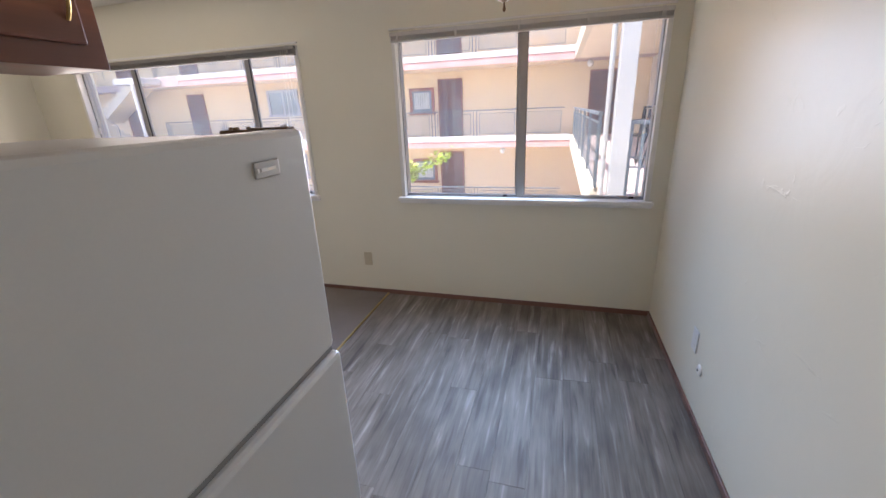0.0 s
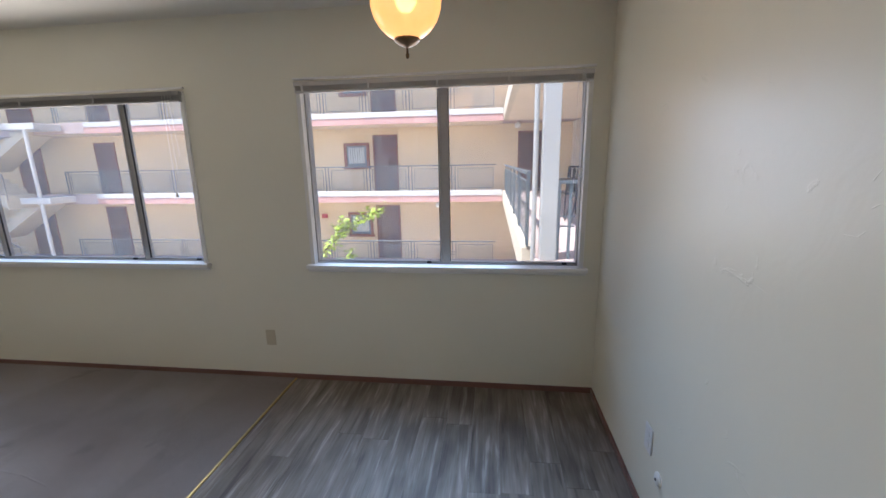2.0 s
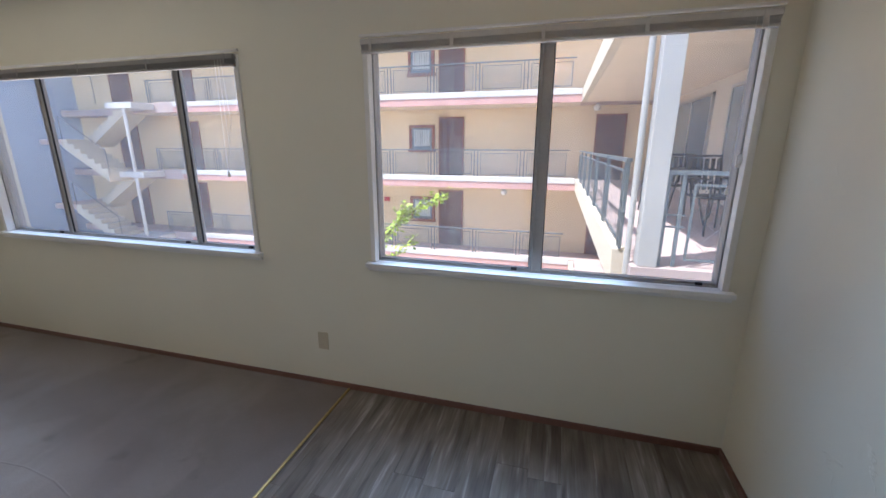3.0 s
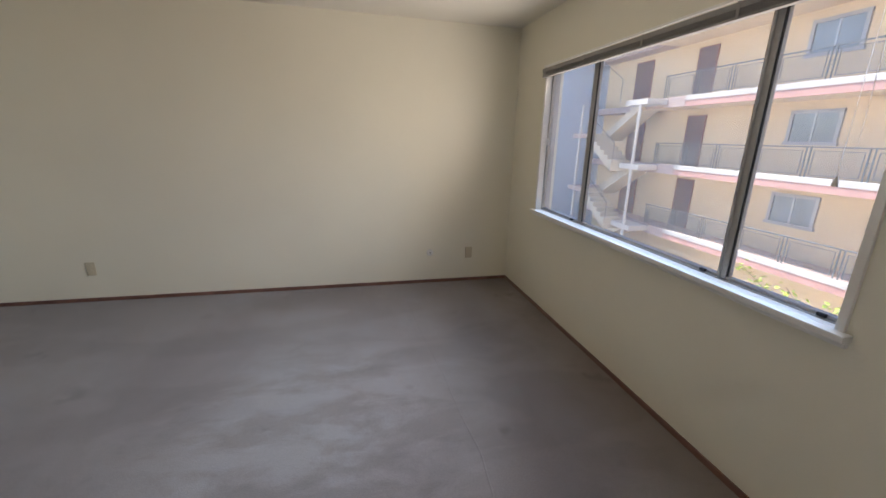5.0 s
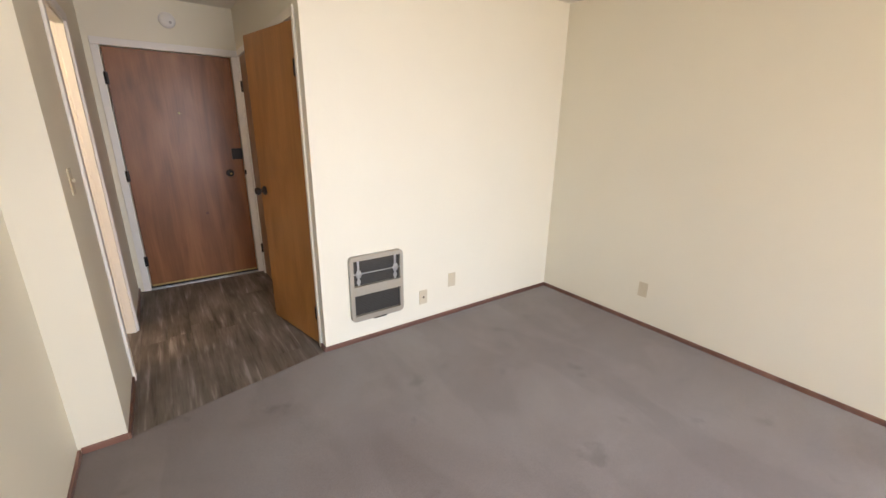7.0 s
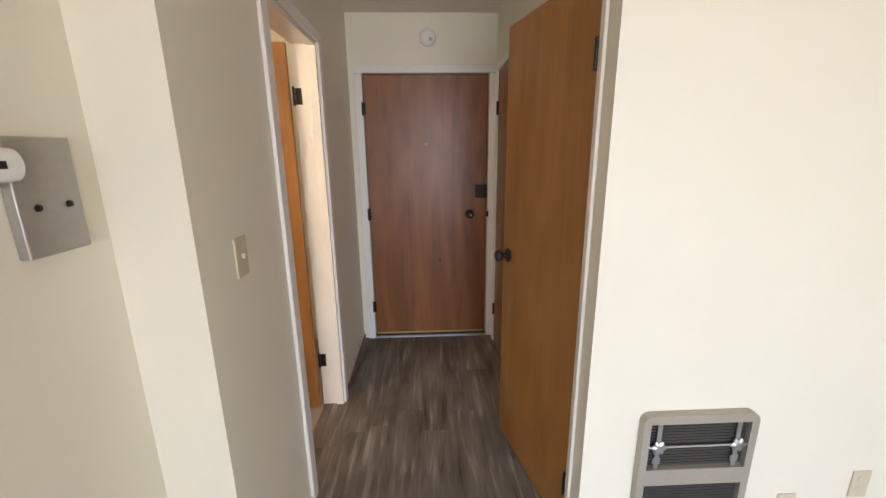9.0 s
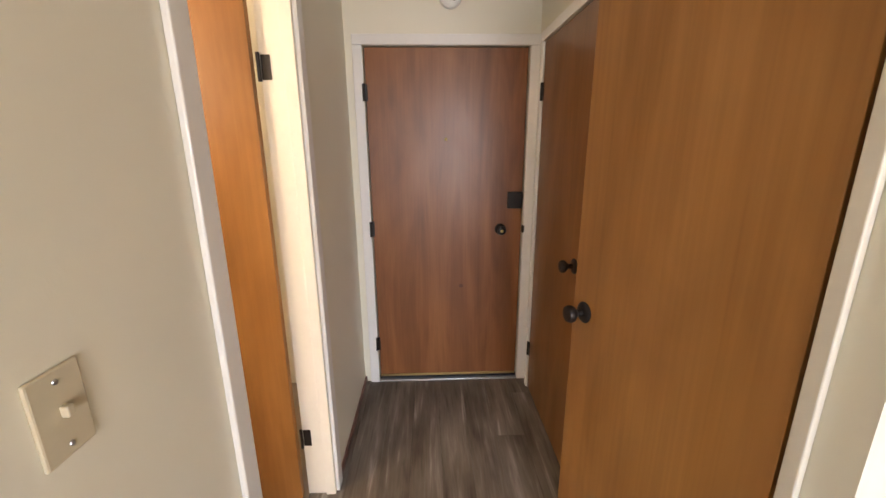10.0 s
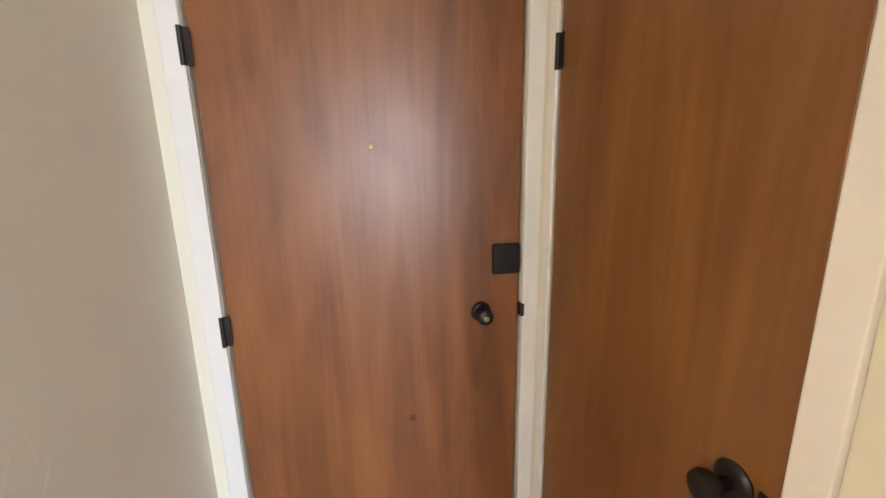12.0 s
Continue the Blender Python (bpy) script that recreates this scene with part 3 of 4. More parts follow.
part("wood_knot", bm, SPOT, d, "small dark knot mark")

# bathroom door, swung open into the bathroom
d = tagged(thing("door_2", "orange-brown wood veneer bathroom door, open inward", "door"), kind="structure")
leaf = pose(-2.118, -5.722, 0, 0, 0, 3)
bm = bmesh.new()
box(bm, 0.012, 0.68, 0.012, 0.047, 0.015, 2.035, 0.002, leaf)
part("door_leaf", bm, DOOR_TAN, d)
boxes("jamb", CREAM, d, (-2.247, -2.123, -5.729, -5.716, 0.0, 2.037), (-2.247, -2.205, -5.716, -5.706, 0.0, 2.027), soft=0.002)
boxes("jamb", CREAM, d, (-2.247, -2.123, -5.064, -5.051, 0.0, 2.037), soft=0.002)
boxes("head", CREAM, d, (-2.247, -2.123, -5.729, -5.051, 2.0375, 2.049), (-2.247, -2.205, -5.716, -5.064, 2.027, 2.0375), soft=0.002)
for a, b in ((-5.056, -4.992), (-5.786, -5.724)):
    boxes("casing", WHITE, d, (-2.262, -2.2465, a, b, 0.0, 2.046), soft=0.004)
boxes("casing", WHITE, d, (-2.262, -2.2465, -5.786, -4.992, 2.0465, 2.1), soft=0.004)
for z in (1.79, 0.3):
    bm = bmesh.new()
    box(bm, -2.16, -2.128, -5.7155, -5.713, z - 0.04, z + 0.04)
    tube(bm, (-2.122, -5.707, z - 0.046), (-2.122, -5.707, z + 0.046), 0.0065)
    part("hinge", bm, BLACK, d, "black butt hinge")

# closet door standing ajar into the hallway
d = tagged(thing("door_3", "tan wood veneer closet door standing ajar", "door"), kind="structure")
leaf = pose(-3.302, -4.796, 0, 0, 0, 12.4)
bm = bmesh.new()
box(bm, -0.036, 0.0, -0.655, 0.0, 0.012, 2.035, 0.002, leaf)
part("door_leaf", bm, DOOR_TAN, d)
knob(d, leaf @ pose(0.0, -0.592, 1.02, 0, 90, 0))
for z in (1.79, 0.25):
    hinge(d, pose(-3.3, -4.79, z, 0, 0, -90))
boxes("casing", CREAM, d, (-3.3085, -3.296, -4.784, -4.752, 0.0, 2.1), soft=0.003)
boxes("casing", CREAM, d, (-3.3085, -3.296, -5.482, -5.431, 0.0, 2.05), soft=0.004)
boxes("casing", CREAM, d, (-3.3085, -3.296, -5.482, -4.7845, 2.0505, 2.1), soft=0.004)

# closed closet door beside the entry
d = tagged(thing("door_4", "dark brown wood veneer closet door, closed", "door"), kind="structure")
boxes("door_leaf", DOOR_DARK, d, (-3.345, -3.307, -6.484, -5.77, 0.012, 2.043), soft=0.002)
knob(d, pose(-3.307, -5.836, 1.025, 0, 90, 0))
boxes("strike_plate", BLACK, d, (-3.3068, -3.304, -5.797, -5.7705, 0.985, 1.045), soft=0.002)
for z in (1.8, 0.28):
    hinge(d, pose(-3.304, -6.487, z, 0, 0, -90))
for a, b in ((-6.535, -6.489), (-5.764, -5.71)):
    boxes("casing", WHITE, d, (-3.3085, -3.296, a, b, 0.0, 2.05), soft=0.004)
boxes("casing", WHITE, d, (-3.3085, -3.296, -6.535, -5.71, 2.0505, 2.1), soft=0.004)

# ---- outlets, switches, thermostat, heater ----


def wall_plate(at, turn, label, name="wall_outlet", category="outlet", style="duplex", material=IVORY, size=(0.07, 0.115)):
    """A cover plate on a wall; its face looks along local -y."""
    t = thing(name, label, category, "wall plates", at, turn)
    w, h = size[0] / 2, size[1] / 2
    boxes("plate", material, t, (-w, w, -0.0065, 0.0, -h, h), soft=0.003)
    if style == "duplex":
        for z in (0.024, -0.024):
            bm = bmesh.new()
            lathe(bm, [(0.016, 0), (0.016, 0.002)], pose(0, -0.0063, z, 90, 0, 0), 16)
            box(bm, -0.007, -0.004, -0.0088, -0.0084, z - 0.006, z + 0.006)
            part("socket", bm, material, t)
    elif style == "switch":
        boxes("toggle", IVORY, t, (-0.005, 0.005, -0.017, -0.0066, -0.004, 0.011), soft=0.002)
        for z in (0.042, -0.042):
            bm = bmesh.new()
            lathe(bm, [(0.004, 0), (0.003, 0.0015)], pose(0, -0.0064, z, 90, 0, 0), 10)
            part("screw", bm, STEEL, t)
    elif style == "jack":
        bm = bmesh.new()
        lathe(bm, [(0.007, 0), (0.007, 0.006), (0.003, 0.0065)], pose(0, -0.0064, 0, 90, 0, 0), 12)
        part("connector", bm, BLACK, t, "small dark connector")


wall_plate((-2.204, 0, 0.307), 0, "ivory plastic wall outlet below the windows", material=IVORY)
wall_plate((0, -0.915, 0.36), 90 + 180, "white plastic wall outlet near the floor", material=PLASTIC)
wall_plate((-5.49, -0.416, 0.305), 90, "ivory plastic wall outlet near the floor")
wall_plate((-5.49, -3.717, 0.296), 90, "ivory plastic wall outlet near the floor")
wall_plate((-4.36, -4.682, 0.304), 180, "ivory plastic wall outlet near the floor")
wall_plate((-4.089, -4.682, 0.217), 180, "ivory plastic cable jack plate near the floor", "cable_jack", "jack", "jack")
wall_plate((-2.245, -4.657, 1.227), 270, "ivory plastic light switch in the hallway", "light_switch", "switch", "switch")
wall_plate((-3.31, -5.594, 1.24), 90, "ivory plastic light switch beside the closet door", "light_switch", "switch", "switch")


def round_cover(at, turn, label, r=0.033):
    t = thing("round_cover", label, "cover plate", "", at, turn)
    bm = bmesh.new()
    lathe(bm, [(r, 0), (r, 0.004), (r * 0.8, 0.009), (r * 0.3, 0.011)], pose(0, 0, 0, 90, 0, 0), 24)
    part("cover", bm, PLASTIC, t, "", True)
    bm = bmesh.new()
    lathe(bm, [(0.006, 0.0112), (0.005, 0.014)], pose(0, 0, 0, 90, 0, 0), 12)
    part("hole", bm, BLACK, t, "dark cable hole")


round_cover((-5.49, -0.815, 0.317), 90, "round white telephone cover on the wall")
round_cover((0, -1.03, 0.265), 270, "round white cover on the wall near the floor", 0.028)

t = thing("thermostat", "white round thermostat on a grey steel plate", "thermostat")
boxes("plate", PLATE, t, (-2.082, -2.0605, -4.372, -4.24, 1.335, 1.55), soft=0.003)
dial = pose(-2.1, -4.213, 1.503, -90, 0, 0) @ pose(0, 0, 0, 0, 14, 0) @ Matrix.Scale(0.78, 4)
bm = bmesh.new()
lathe(bm, [(0.034, -0.02), (0.036, 0.0), (0.036, 0.062), (0.047, 0.066), (0.048, 0.092), (0.043, 0.098), (0.001, 0.1)], dial, 30)
part("dial", bm, PLASTIC, t, "white round dial", True)
bm = bmesh.new()
box(bm, -0.038, -0.0362, -0.009, 0.007, 0.012, 0.032, 0.0, dial)
part("dial_window", bm, BLACK, t, "dark dial window")
for y in (-4.275, -4.34):
    bm = bmesh.new()
    lathe(bm, [(0.007, 0), (0.006, 0.004), (0.001, 0.005)], pose(-2.0822, y, 1.425, 0, -90, 0), 12)
    part("screw", bm, BLACK, t, "dark screw")

# wall heater
t = thing("wall_heater", "beige enamelled wall heater with dark grille, set in the wall", "heater")
x0, x1, z0, z1, yw = -3.9, -3.498, 0.172, 0.645, -4.682
bm = bmesh.new()
yf = yw + 0.032
for r in ((x0, x1, yw, yf, z1 - 0.032, z1), (x0, x1, yw, yf, z0, z0 + 0.04), (x0, x0 + 0.026, yw, yf, z0 + 0.04, z1 - 0.032),
          (x1 - 0.026, x1, yw, yf, z0 + 0.04, z1 - 0.032), (x0 + 0.026, x1 - 0.026, yw, yf, 0.365, 0.43)):
    box(bm, *r)
bmesh.ops.remove_doubles(bm, verts=bm.verts, dist=0.0005)
corner = [e for e in bm.edges if abs(e.verts[0].co.x - e.verts[1].co.x) < 1e-4 and abs(e.verts[0].co.z - e.verts[1].co.z) < 1e-4
          and min(abs(e.verts[0].co.x - x0), abs(e.verts[0].co.x - x1)) < 1e-3 and min(abs(e.verts[0].co.z - z0), abs(e.verts[0].co.z - z1)) < 1e-3]
bmesh.ops.bevel(bm, geom=corner, offset=0.03, segments=4, profile=0.5, affect="EDGES")
part("frame", bm, HEATER, t)
boxes("grille_back", GRILLE, t, (x0 + 0.027, x1 - 0.027, yw + 0.002, yw + 0.008, 0.431, z1 - 0.033))
boxes("lower_recess", GRILLE, t, (x0 + 0.027, x1 - 0.027, yw + 0.002, yw + 0.01, z0 + 0.041, 0.364))
for i in range(15):
    z = 0.436 + i * 0.0114
    boxes("grille_bar", GRILLE, t, (x0 + 0.028, x1 - 0.028, yw + 0.009, yw + 0.015, z, z + 0.008))
for i in range(12):
    z = 0.218 + i * 0.0118
    boxes("louvre", GRILLE, t, (x0 + 0.028, x1 - 0.028, yw + 0.011, yw + 0.016, z, z + 0.009))
zc = 0.52
bm = bmesh.new()
tube(bm, (x0 + 0.026, yw + 0.026, zc), (x1 - 0.026, yw + 0.026, zc), 0.0045)
part("ornament_bar", bm, STEEL, t, "thin bright metal bar")
for x in (x0 + 0.062, x1 - 0.062):
    bm = bmesh.new()
    box(bm, x - 0.008, x + 0.008, yw + 0.022, yw + 0.026, 0.431, z1 - 0.033, 0.0015)
    box(bm, x - 0.014, x + 0.014, yw + 0.021, yw + 0.0255, 0.45, 0.475, 0.0015)
    part("ornament_bar", bm, STEEL, t, "thin bright metal bar")
    bm = bmesh.new()
    lathe(bm, [(0.024, 0.0), (0.024, 0.005), (0.014, 0.01), (0.001, 0.011)], pose(x, yw + 0.027, zc, -90, 0, 0), 32, 0.16, 6)
    part("rosette", bm, STEEL, t, "flower-shaped metal rosette")
boxes("pull_tab", GRILLE, t, (x0 + 0.14, x0 + 0.24, yf - 0.006, yf + 0.003, z0 - 0.006, z0 + 0.003), soft=0.001)

# smoke detector above the entry door
t = thing("smoke_detector", "round white smoke detector above the entry door", "smoke detector", "", (-2.815, -6.6, 2.283))
bm = bmesh.new()
lathe(bm, [(0.058, 0), (0.06, 0.008), (0.056, 0.026), (0.046, 0.034), (0.03, 0.036), (0.001, 0.037)], pose(0, 0, 0, -90, 0, 0), 32)
part("body", bm, PLASTIC, t, "", True)
bm = bmesh.new()
lathe(bm, [(0.011, 0.0355), (0.011, 0.039), (0.008, 0.04)], pose(-0.02, 0, -0.018, -90, 0, 0), 16)
part("test_button", bm, PLATE, t, "grey test button")

# ---- fridge and cabinet ----
t = thing("refrigerator", "white top-freezer refrigerator with a grey badge", "refrigerator", "", (0.01, -0.042, 0.0))
y0, y1 = -2.885, -2.118
boxes("body", ENAMEL, t, (-1.9, -1.268, y0, y1, 0.02, 1.448), soft=0.012)
boxes("freezer_door", ENAMEL, t, (-1.262, -1.198, y0, y1, 0.966, 1.455), soft=0.012)
lower = boxes("fridge_door", ENAMEL, t, (-1.262, -1.188, y0, y1 + 0.006, 0.08, 0.952), soft=0.012)
boxes("gasket", GASKET, t, (-1.2675, -1.2625, y0 + 0.012, y1 - 0.012, 0.09, 1.44))
boxes("door_gap", GASKET, t, (-1.262, -1.206, y0 + 0.01, y1 - 0.006, 0.953, 0.965))
boxes("kick_plate", GASKET, t, (-1.262, -1.235, y0 + 0.01, y1 - 0.01, 0.0, 0.07))
badge = boxes("badge", PLATE, t, (-1.1975, -1.194, -2.275, -2.212, 1.381, 1.409), soft=0.002, label="grey metal badge")
boxes("badge_bar", PLASTIC, badge, (-1.1938, -1.1925, -2.262, -2.224, 1.392, 1.398))
boxes("badge_dot", PLASTIC, badge, (-1.1938, -1.1925, -2.271, -2.266, 1.391, 1.398))

# rusty hinge on top of the freezer door
hinge_plate = boxes("top_hinge", BRONZE, t, (-1.3, -1.212, -2.15, -2.126, 1.4555, 1.4595), (-1.36, -1.3, -2.16, -2.126, 1.4485, 1.457), soft=0.0015, label="dark rusty hinge plate")
for x, y, r in ((-1.308, -2.138, 0.005), (-1.328, -2.148, 0.006), (-1.349, -2.139, 0.005)):
    bm = bmesh.new()
    lathe(bm, [(r, 1.4571), (r, 1.4605), (r * 0.7, 1.462), (0.001, 1.4625)], pose(x, y, 0), 6)
    part("bolt", bm, BRONZE, hinge_plate)
bm = bmesh.new()
lathe(bm, [(0.007, 1.4596), (0.007, 1.463), (0.004, 1.464)], pose(-1.226, -2.138, 0), 14)
part("hinge_pin", bm, STEEL, hinge_plate)

t = thing("wall_cabinet", "red-brown wooden wall cabinet above the fridge", "cabinet")
cx, cy0, cy1, cz0, cz1 = -1.715, -2.86, -2.1, 1.595, 2.33
boxes("body", CAB_WOOD, t, (-1.94, cx, cy0, cy1, cz0, cz1), soft=0.002)
for a, b in ((cy0 + 0.02, (cy0 + cy1) / 2 - 0.025), ((cy0 + cy1) / 2 - 0.005, cy1 - 0.045)):
    leaf = boxes("door", CAB_WOOD, t, (cx + 0.0005, cx + 0.019, a, b, cz0 + 0.045, cz1 - 0.03), soft=0.005)
    bm = bmesh.new()
    for i in range(7):
        f0, f1 = i / 7, (i + 1) / 7
        arc = lambda f: (cx + 0.019 + 0.017 * math.sin(math.pi * f), b - 0.028, 1.684 + 0.085 * f)
        tube(bm, arc(f0), arc(f1), 0.0042, sides=8)
    part("handle", bm, BRASS, leaf, "arched brass pull")

# ---- pendant lamp ----
px, py = -0.945, -1.015
t = thing("pendant_lamp", "amber glass globe pendant on a brass chain, lit", "lamp", "", (px, py, 1.842))
bm = bmesh.new()
prof = [(0.036, 0.056)]
for i in range(1, 28):
    a = -math.pi / 2 + math.pi * i / 28
    r, z = 0.118 * math.cos(a), 0.182 + 0.128 * math.sin(a)
    if r > 0.037:
        prof.append((r, z))
prof.append((0.036, 0.306))
lathe(bm, prof, Matrix(), 40)
globe = part("globe", bm, AMBER, t, "amber glass globe", True)
bm = bmesh.new()
lathe(bm, [(0.002, 0.146), (0.02, 0.152), (0.031, 0.17), (0.033, 0.184), (0.029, 0.2), (0.016, 0.214), (0.012, 0.27)], Matrix(), 18)
part("bulb", bm, BULB, t, "lit bulb", True)
bm = bmesh.new()
lathe(bm, [(0.001, 0.0), (0.005, 0.004), (0.007, 0.012), (0.004, 0.02), (0.0035, 0.034), (0.012, 0.038), (0.03, 0.046), (0.044, 0.056), (0.043, 0.062), (0.002, 0.064)], Matrix(), 24)
part("finial", bm, BRONZE, t, "aged brass finial", True)
bm = bmesh.new()
lathe(bm, [(0.05, 0.296), (0.053, 0.3), (0.053, 0.314), (0.045, 0.318), (0.03, 0.32)], Matrix(), 30)
for i in range(24):
    a = math.tau * i / 24
    bmesh.ops.create_icosphere(bm, subdivisions=1, radius=0.0055, matrix=pose(0.052 * math.cos(a), 0.052 * math.sin(a), 0.306))
part("crown", bm, BRONZE, t, "pierced brass crown", True)
bm = bmesh.new()
lathe(bm, [(0.02, 0.32), (0.031, 0.336), (0.032, 0.352), (0.024, 0.376), (0.012, 0.396), (0.0075, 0.404), (0.0065, 0.44), (0.003, 0.444)], Matrix(), 32, 0.09, 8)
part("neck", bm, BRONZE, t, "fluted brass neck", True)
z, i = 0.45, 0
while z < 0.54:
    bm = bmesh.new()
    ring(bm, pose(0, 0, z, 90, 0, 90 * (i % 2)), 0.0095, 0.0022, 14, 6, 1.6)
    part("chain_link", bm, BRONZE, t)
    z, i = z + 0.023, i + 1
for i, (dx, dz) in enumerate(((-0.02, 0.462), (-0.034, 0.444), (-0.05, 0.436), (-0.04, 0.422))):
    bm = bmesh.new()
    ring(bm, pose(dx, 0.004, dz, 90, 25 * i, 50 * i), 0.0095, 0.0022, 14, 6, 1.6)
    part("chain_link", bm, BRONZE, t)
bm = bmesh.new()
lathe(bm, [(0.004, 0.532), (0.05, 0.54), (0.058, 0.55), (0.058, 0.5535)], Matrix(), 28)
part("canopy", bm, BRONZE, t, "brass ceiling canopy", True)

# ---- outside: courtyard, galleries, stairs ----
S = 2.5                                  # storey height
DECK_Z = 0.48                            # gallery floor on the middle storey
WALL_Y, EDGE_Y = 11.9, 10.5              # back wall and front edge of the opposite gallery
GROUND_Z = DECK_Z - 2 * S
ground = structure("ground", GROUND, "pale concrete courtyard ground", "ground", (-400, 400, 0.36, 400, GROUND_Z - 0.3, GROUND_Z), (-400, 400, -400, 0.36, GROUND_Z - 0.3, GROUND_Z))
structure("building_below", STUCCO_PALE, "pale stucco storeys below the flat", "wall", (-5.64, 0.15, -6.75, 0.15, GROUND_Z, -0.26))

house = thing("apartment_building", "yellow stucco apartment building with open galleries on each storey", "building")
boxes("wall", STUCCO, house, (-23.5, 2.3, WALL_Y, WALL_Y + 0.3, GROUND_Z, DECK_Z + 2 * S + 0.6))
boxes("roof", SLAB_WHITE, house, (-23.5, 2.6, EDGE_Y - 0.2, WALL_Y + 0.6, DECK_Z + 2 * S + 0.6, DECK_Z + 2 * S + 0.9))


def outside_door(x, z, y=WALL_Y, width=0.9, screen=False):
    d = boxes("door", OUT_DOOR, house, (x + 0.05, x + width - 0.05, y - 0.03, y - 0.002, z, z + 1.95))
    boxes("frame", OUT_FRAME, d, (x, x + 0.05, y - 0.05, y - 0.002, z, z + 2.0), (x + width - 0.05, x + width, y - 0.05, y - 0.002, z, z + 2.0), (x, x + width, y - 0.05, y - 0.002, z + 1.9505, z + 2.0))
    bm = bmesh.new()
    bmesh.ops.create_icosphere(bm, subdivisions=2, radius=0.035, matrix=pose(x + width - 0.14, y - 0.06, z + 0.95))
    part("knob", bm, BLACK, d)


def outside_window(x0, x1, z0, z1, y=WALL_Y, frame_material=OUT_FRAME, curtain=True):
    w = boxes("window", frame_material, house, (x0, x0 + 0.1, y - 0.06, y - 0.002, z0, z1), (x1 - 0.1, x1, y - 0.06, y - 0.002, z0, z1),
              (x0, x1, y - 0.061, y - 0.002, z1 - 0.1, z1), (x0 - 0.04, x1 + 0.04, y - 0.09, y - 0.002, z0, z0 + 0.1))
    boxes("pane", OUT_GLASS, w, (x0 + 0.1, x1 - 0.1, y - 0.02, y - 0.004, z0 + 0.1, z1 - 0.1))
    if curtain:
        bm = bmesh.new()
        n = 7
        for i in range(n):
            a = x0 + 0.17 + (x1 - x0 - 0.34) * i / n
            tube(bm, (a + 0.04, y - 0.024, z0 + 0.2), (a + 0.04, y - 0.024, z1 - 0.16), 0.045, 0.035, 8)
        part("curtain", bm, CURTAIN, w, "pale gathered curtain")
    else:
        boxes("meeting_bar", STEEL, w, ((x0 + x1) / 2 - 0.025, (x0 + x1) / 2 + 0.025, y - 0.035, y - 0.021, z0 + 0.1, z1 - 0.1))


def gallery(z):
    # added slab behind the stairs, keeps a sun patch off the wall
    boxes("added_sun_block", DECK, house, (-21.9, -17.201, 11.12, WALL_Y - 0.001, z - 0.26, z))
    boxes("gallery_floor", DECK, house, (-17.2, 2.3, EDGE_Y + 0.13, WALL_Y - 0.001, z - 0.24, z))
    boxes("soffit", SOFFIT, house, (-17.2, -0.34, EDGE_Y + 0.13, WALL_Y - 0.001, z - 0.262, z - 0.2405), label="cream painted soffit")
    boxes("gallery_edge", SLAB_WHITE, house, (-15.0, -0.34, EDGE_Y, EDGE_Y + 0.129, z - 0.06, z + 0.11), soft=0.01, label="white painted slab edge")
    # west stretch takes the mauve deck colour to paint in its shade
    boxes("gallery_edge", DECK, house, (-17.2, -15.001, EDGE_Y, EDGE_Y + 0.129, z - 0.262, z + 0.11), soft=0.01, label="slab edge with its shade put in as mauve")
    boxes("gallery_band", SLAB_PINK, house, (-15.0, -0.34, EDGE_Y + 0.02, EDGE_Y + 0.129, z - 0.262, z - 0.0605), label="pink painted slab band")


def mesh_panel(bm, x0, x1, z0, z1, step=0.075, r=0.0035):
    """Diamond wire mesh in the plane y = 0."""
    w, h = x1 - x0, z1 - z0
    k = -h
    while k < w:
        for s in (0, 1):
            a, b = max(0.0, k), min(w, k + h)
            if b - a > 0.01:
                p = [(x0 + (a if s == 0 else w - a), z0 + a - k), (x0 + (b if s == 0 else w - b), z0 + b - k)]
                tube(bm, (p[0][0], 0, p[0][1]), (p[1][0], 0, p[1][1]), r, sides=3)
        k += step * 1.5


def rail_bay(width, dense):
    """One bay of railing: paired posts, rails, inner frame with wire mesh. Stands at its left end, looks along y."""
    t = new("railing_bay")
    h = 0.78
    bm = bmesh.new()
    for x in (0.0, 0.11):
        box(bm, x - 0.014, x + 0.014, -0.014, 0.014, 0.0, h)
    for z in (0.34, 0.44):
        box(bm, -0.05, 0.16, -0.01, 0.01, z, z + 0.014)
    part("post", bm, RAIL, t)
    boxes("top_rail", RAIL, t, (-0.02, width, -0.025, 0.025, h, h + 0.035))
    a, b = 0.19, width - 0.08
    boxes("inner_frame", RAIL, t, (a, b, -0.01, 0.01, 0.06, 0.078), (a, b, -0.01, 0.01, h - 0.09, h - 0.072), (a, a + 0.018, -0.01, 0.01, 0.078, h - 0.09), (b - 0.018, b, -0.01, 0.01, 0.078, h - 0.09))
    bm = bmesh.new()
    mesh_panel(bm, a + 0.018, b - 0.018, 0.078, h - 0.09, 0.075 if dense else 0.05, 0.0018 if dense else 0.0035)
    part("wire_mesh", bm, RAIL, t, "diamond wire mesh")
    return t


far_bay = rail_bay(1.42, False)
tagged(far_bay, "grey steel railing bay with wire mesh panel", "railing", "gallery railing bays")
first = True
for level in (-1, 0, 1):
    for i in range(-1, 10):
        m = pose(-14.75 + 1.42 * i, EDGE_Y + 0.06, DECK_Z + level * S + 0.11)
        if first:
            far_bay.matrix_basis = m
            first = False
        else:
            copy_thing(far_bay, m)

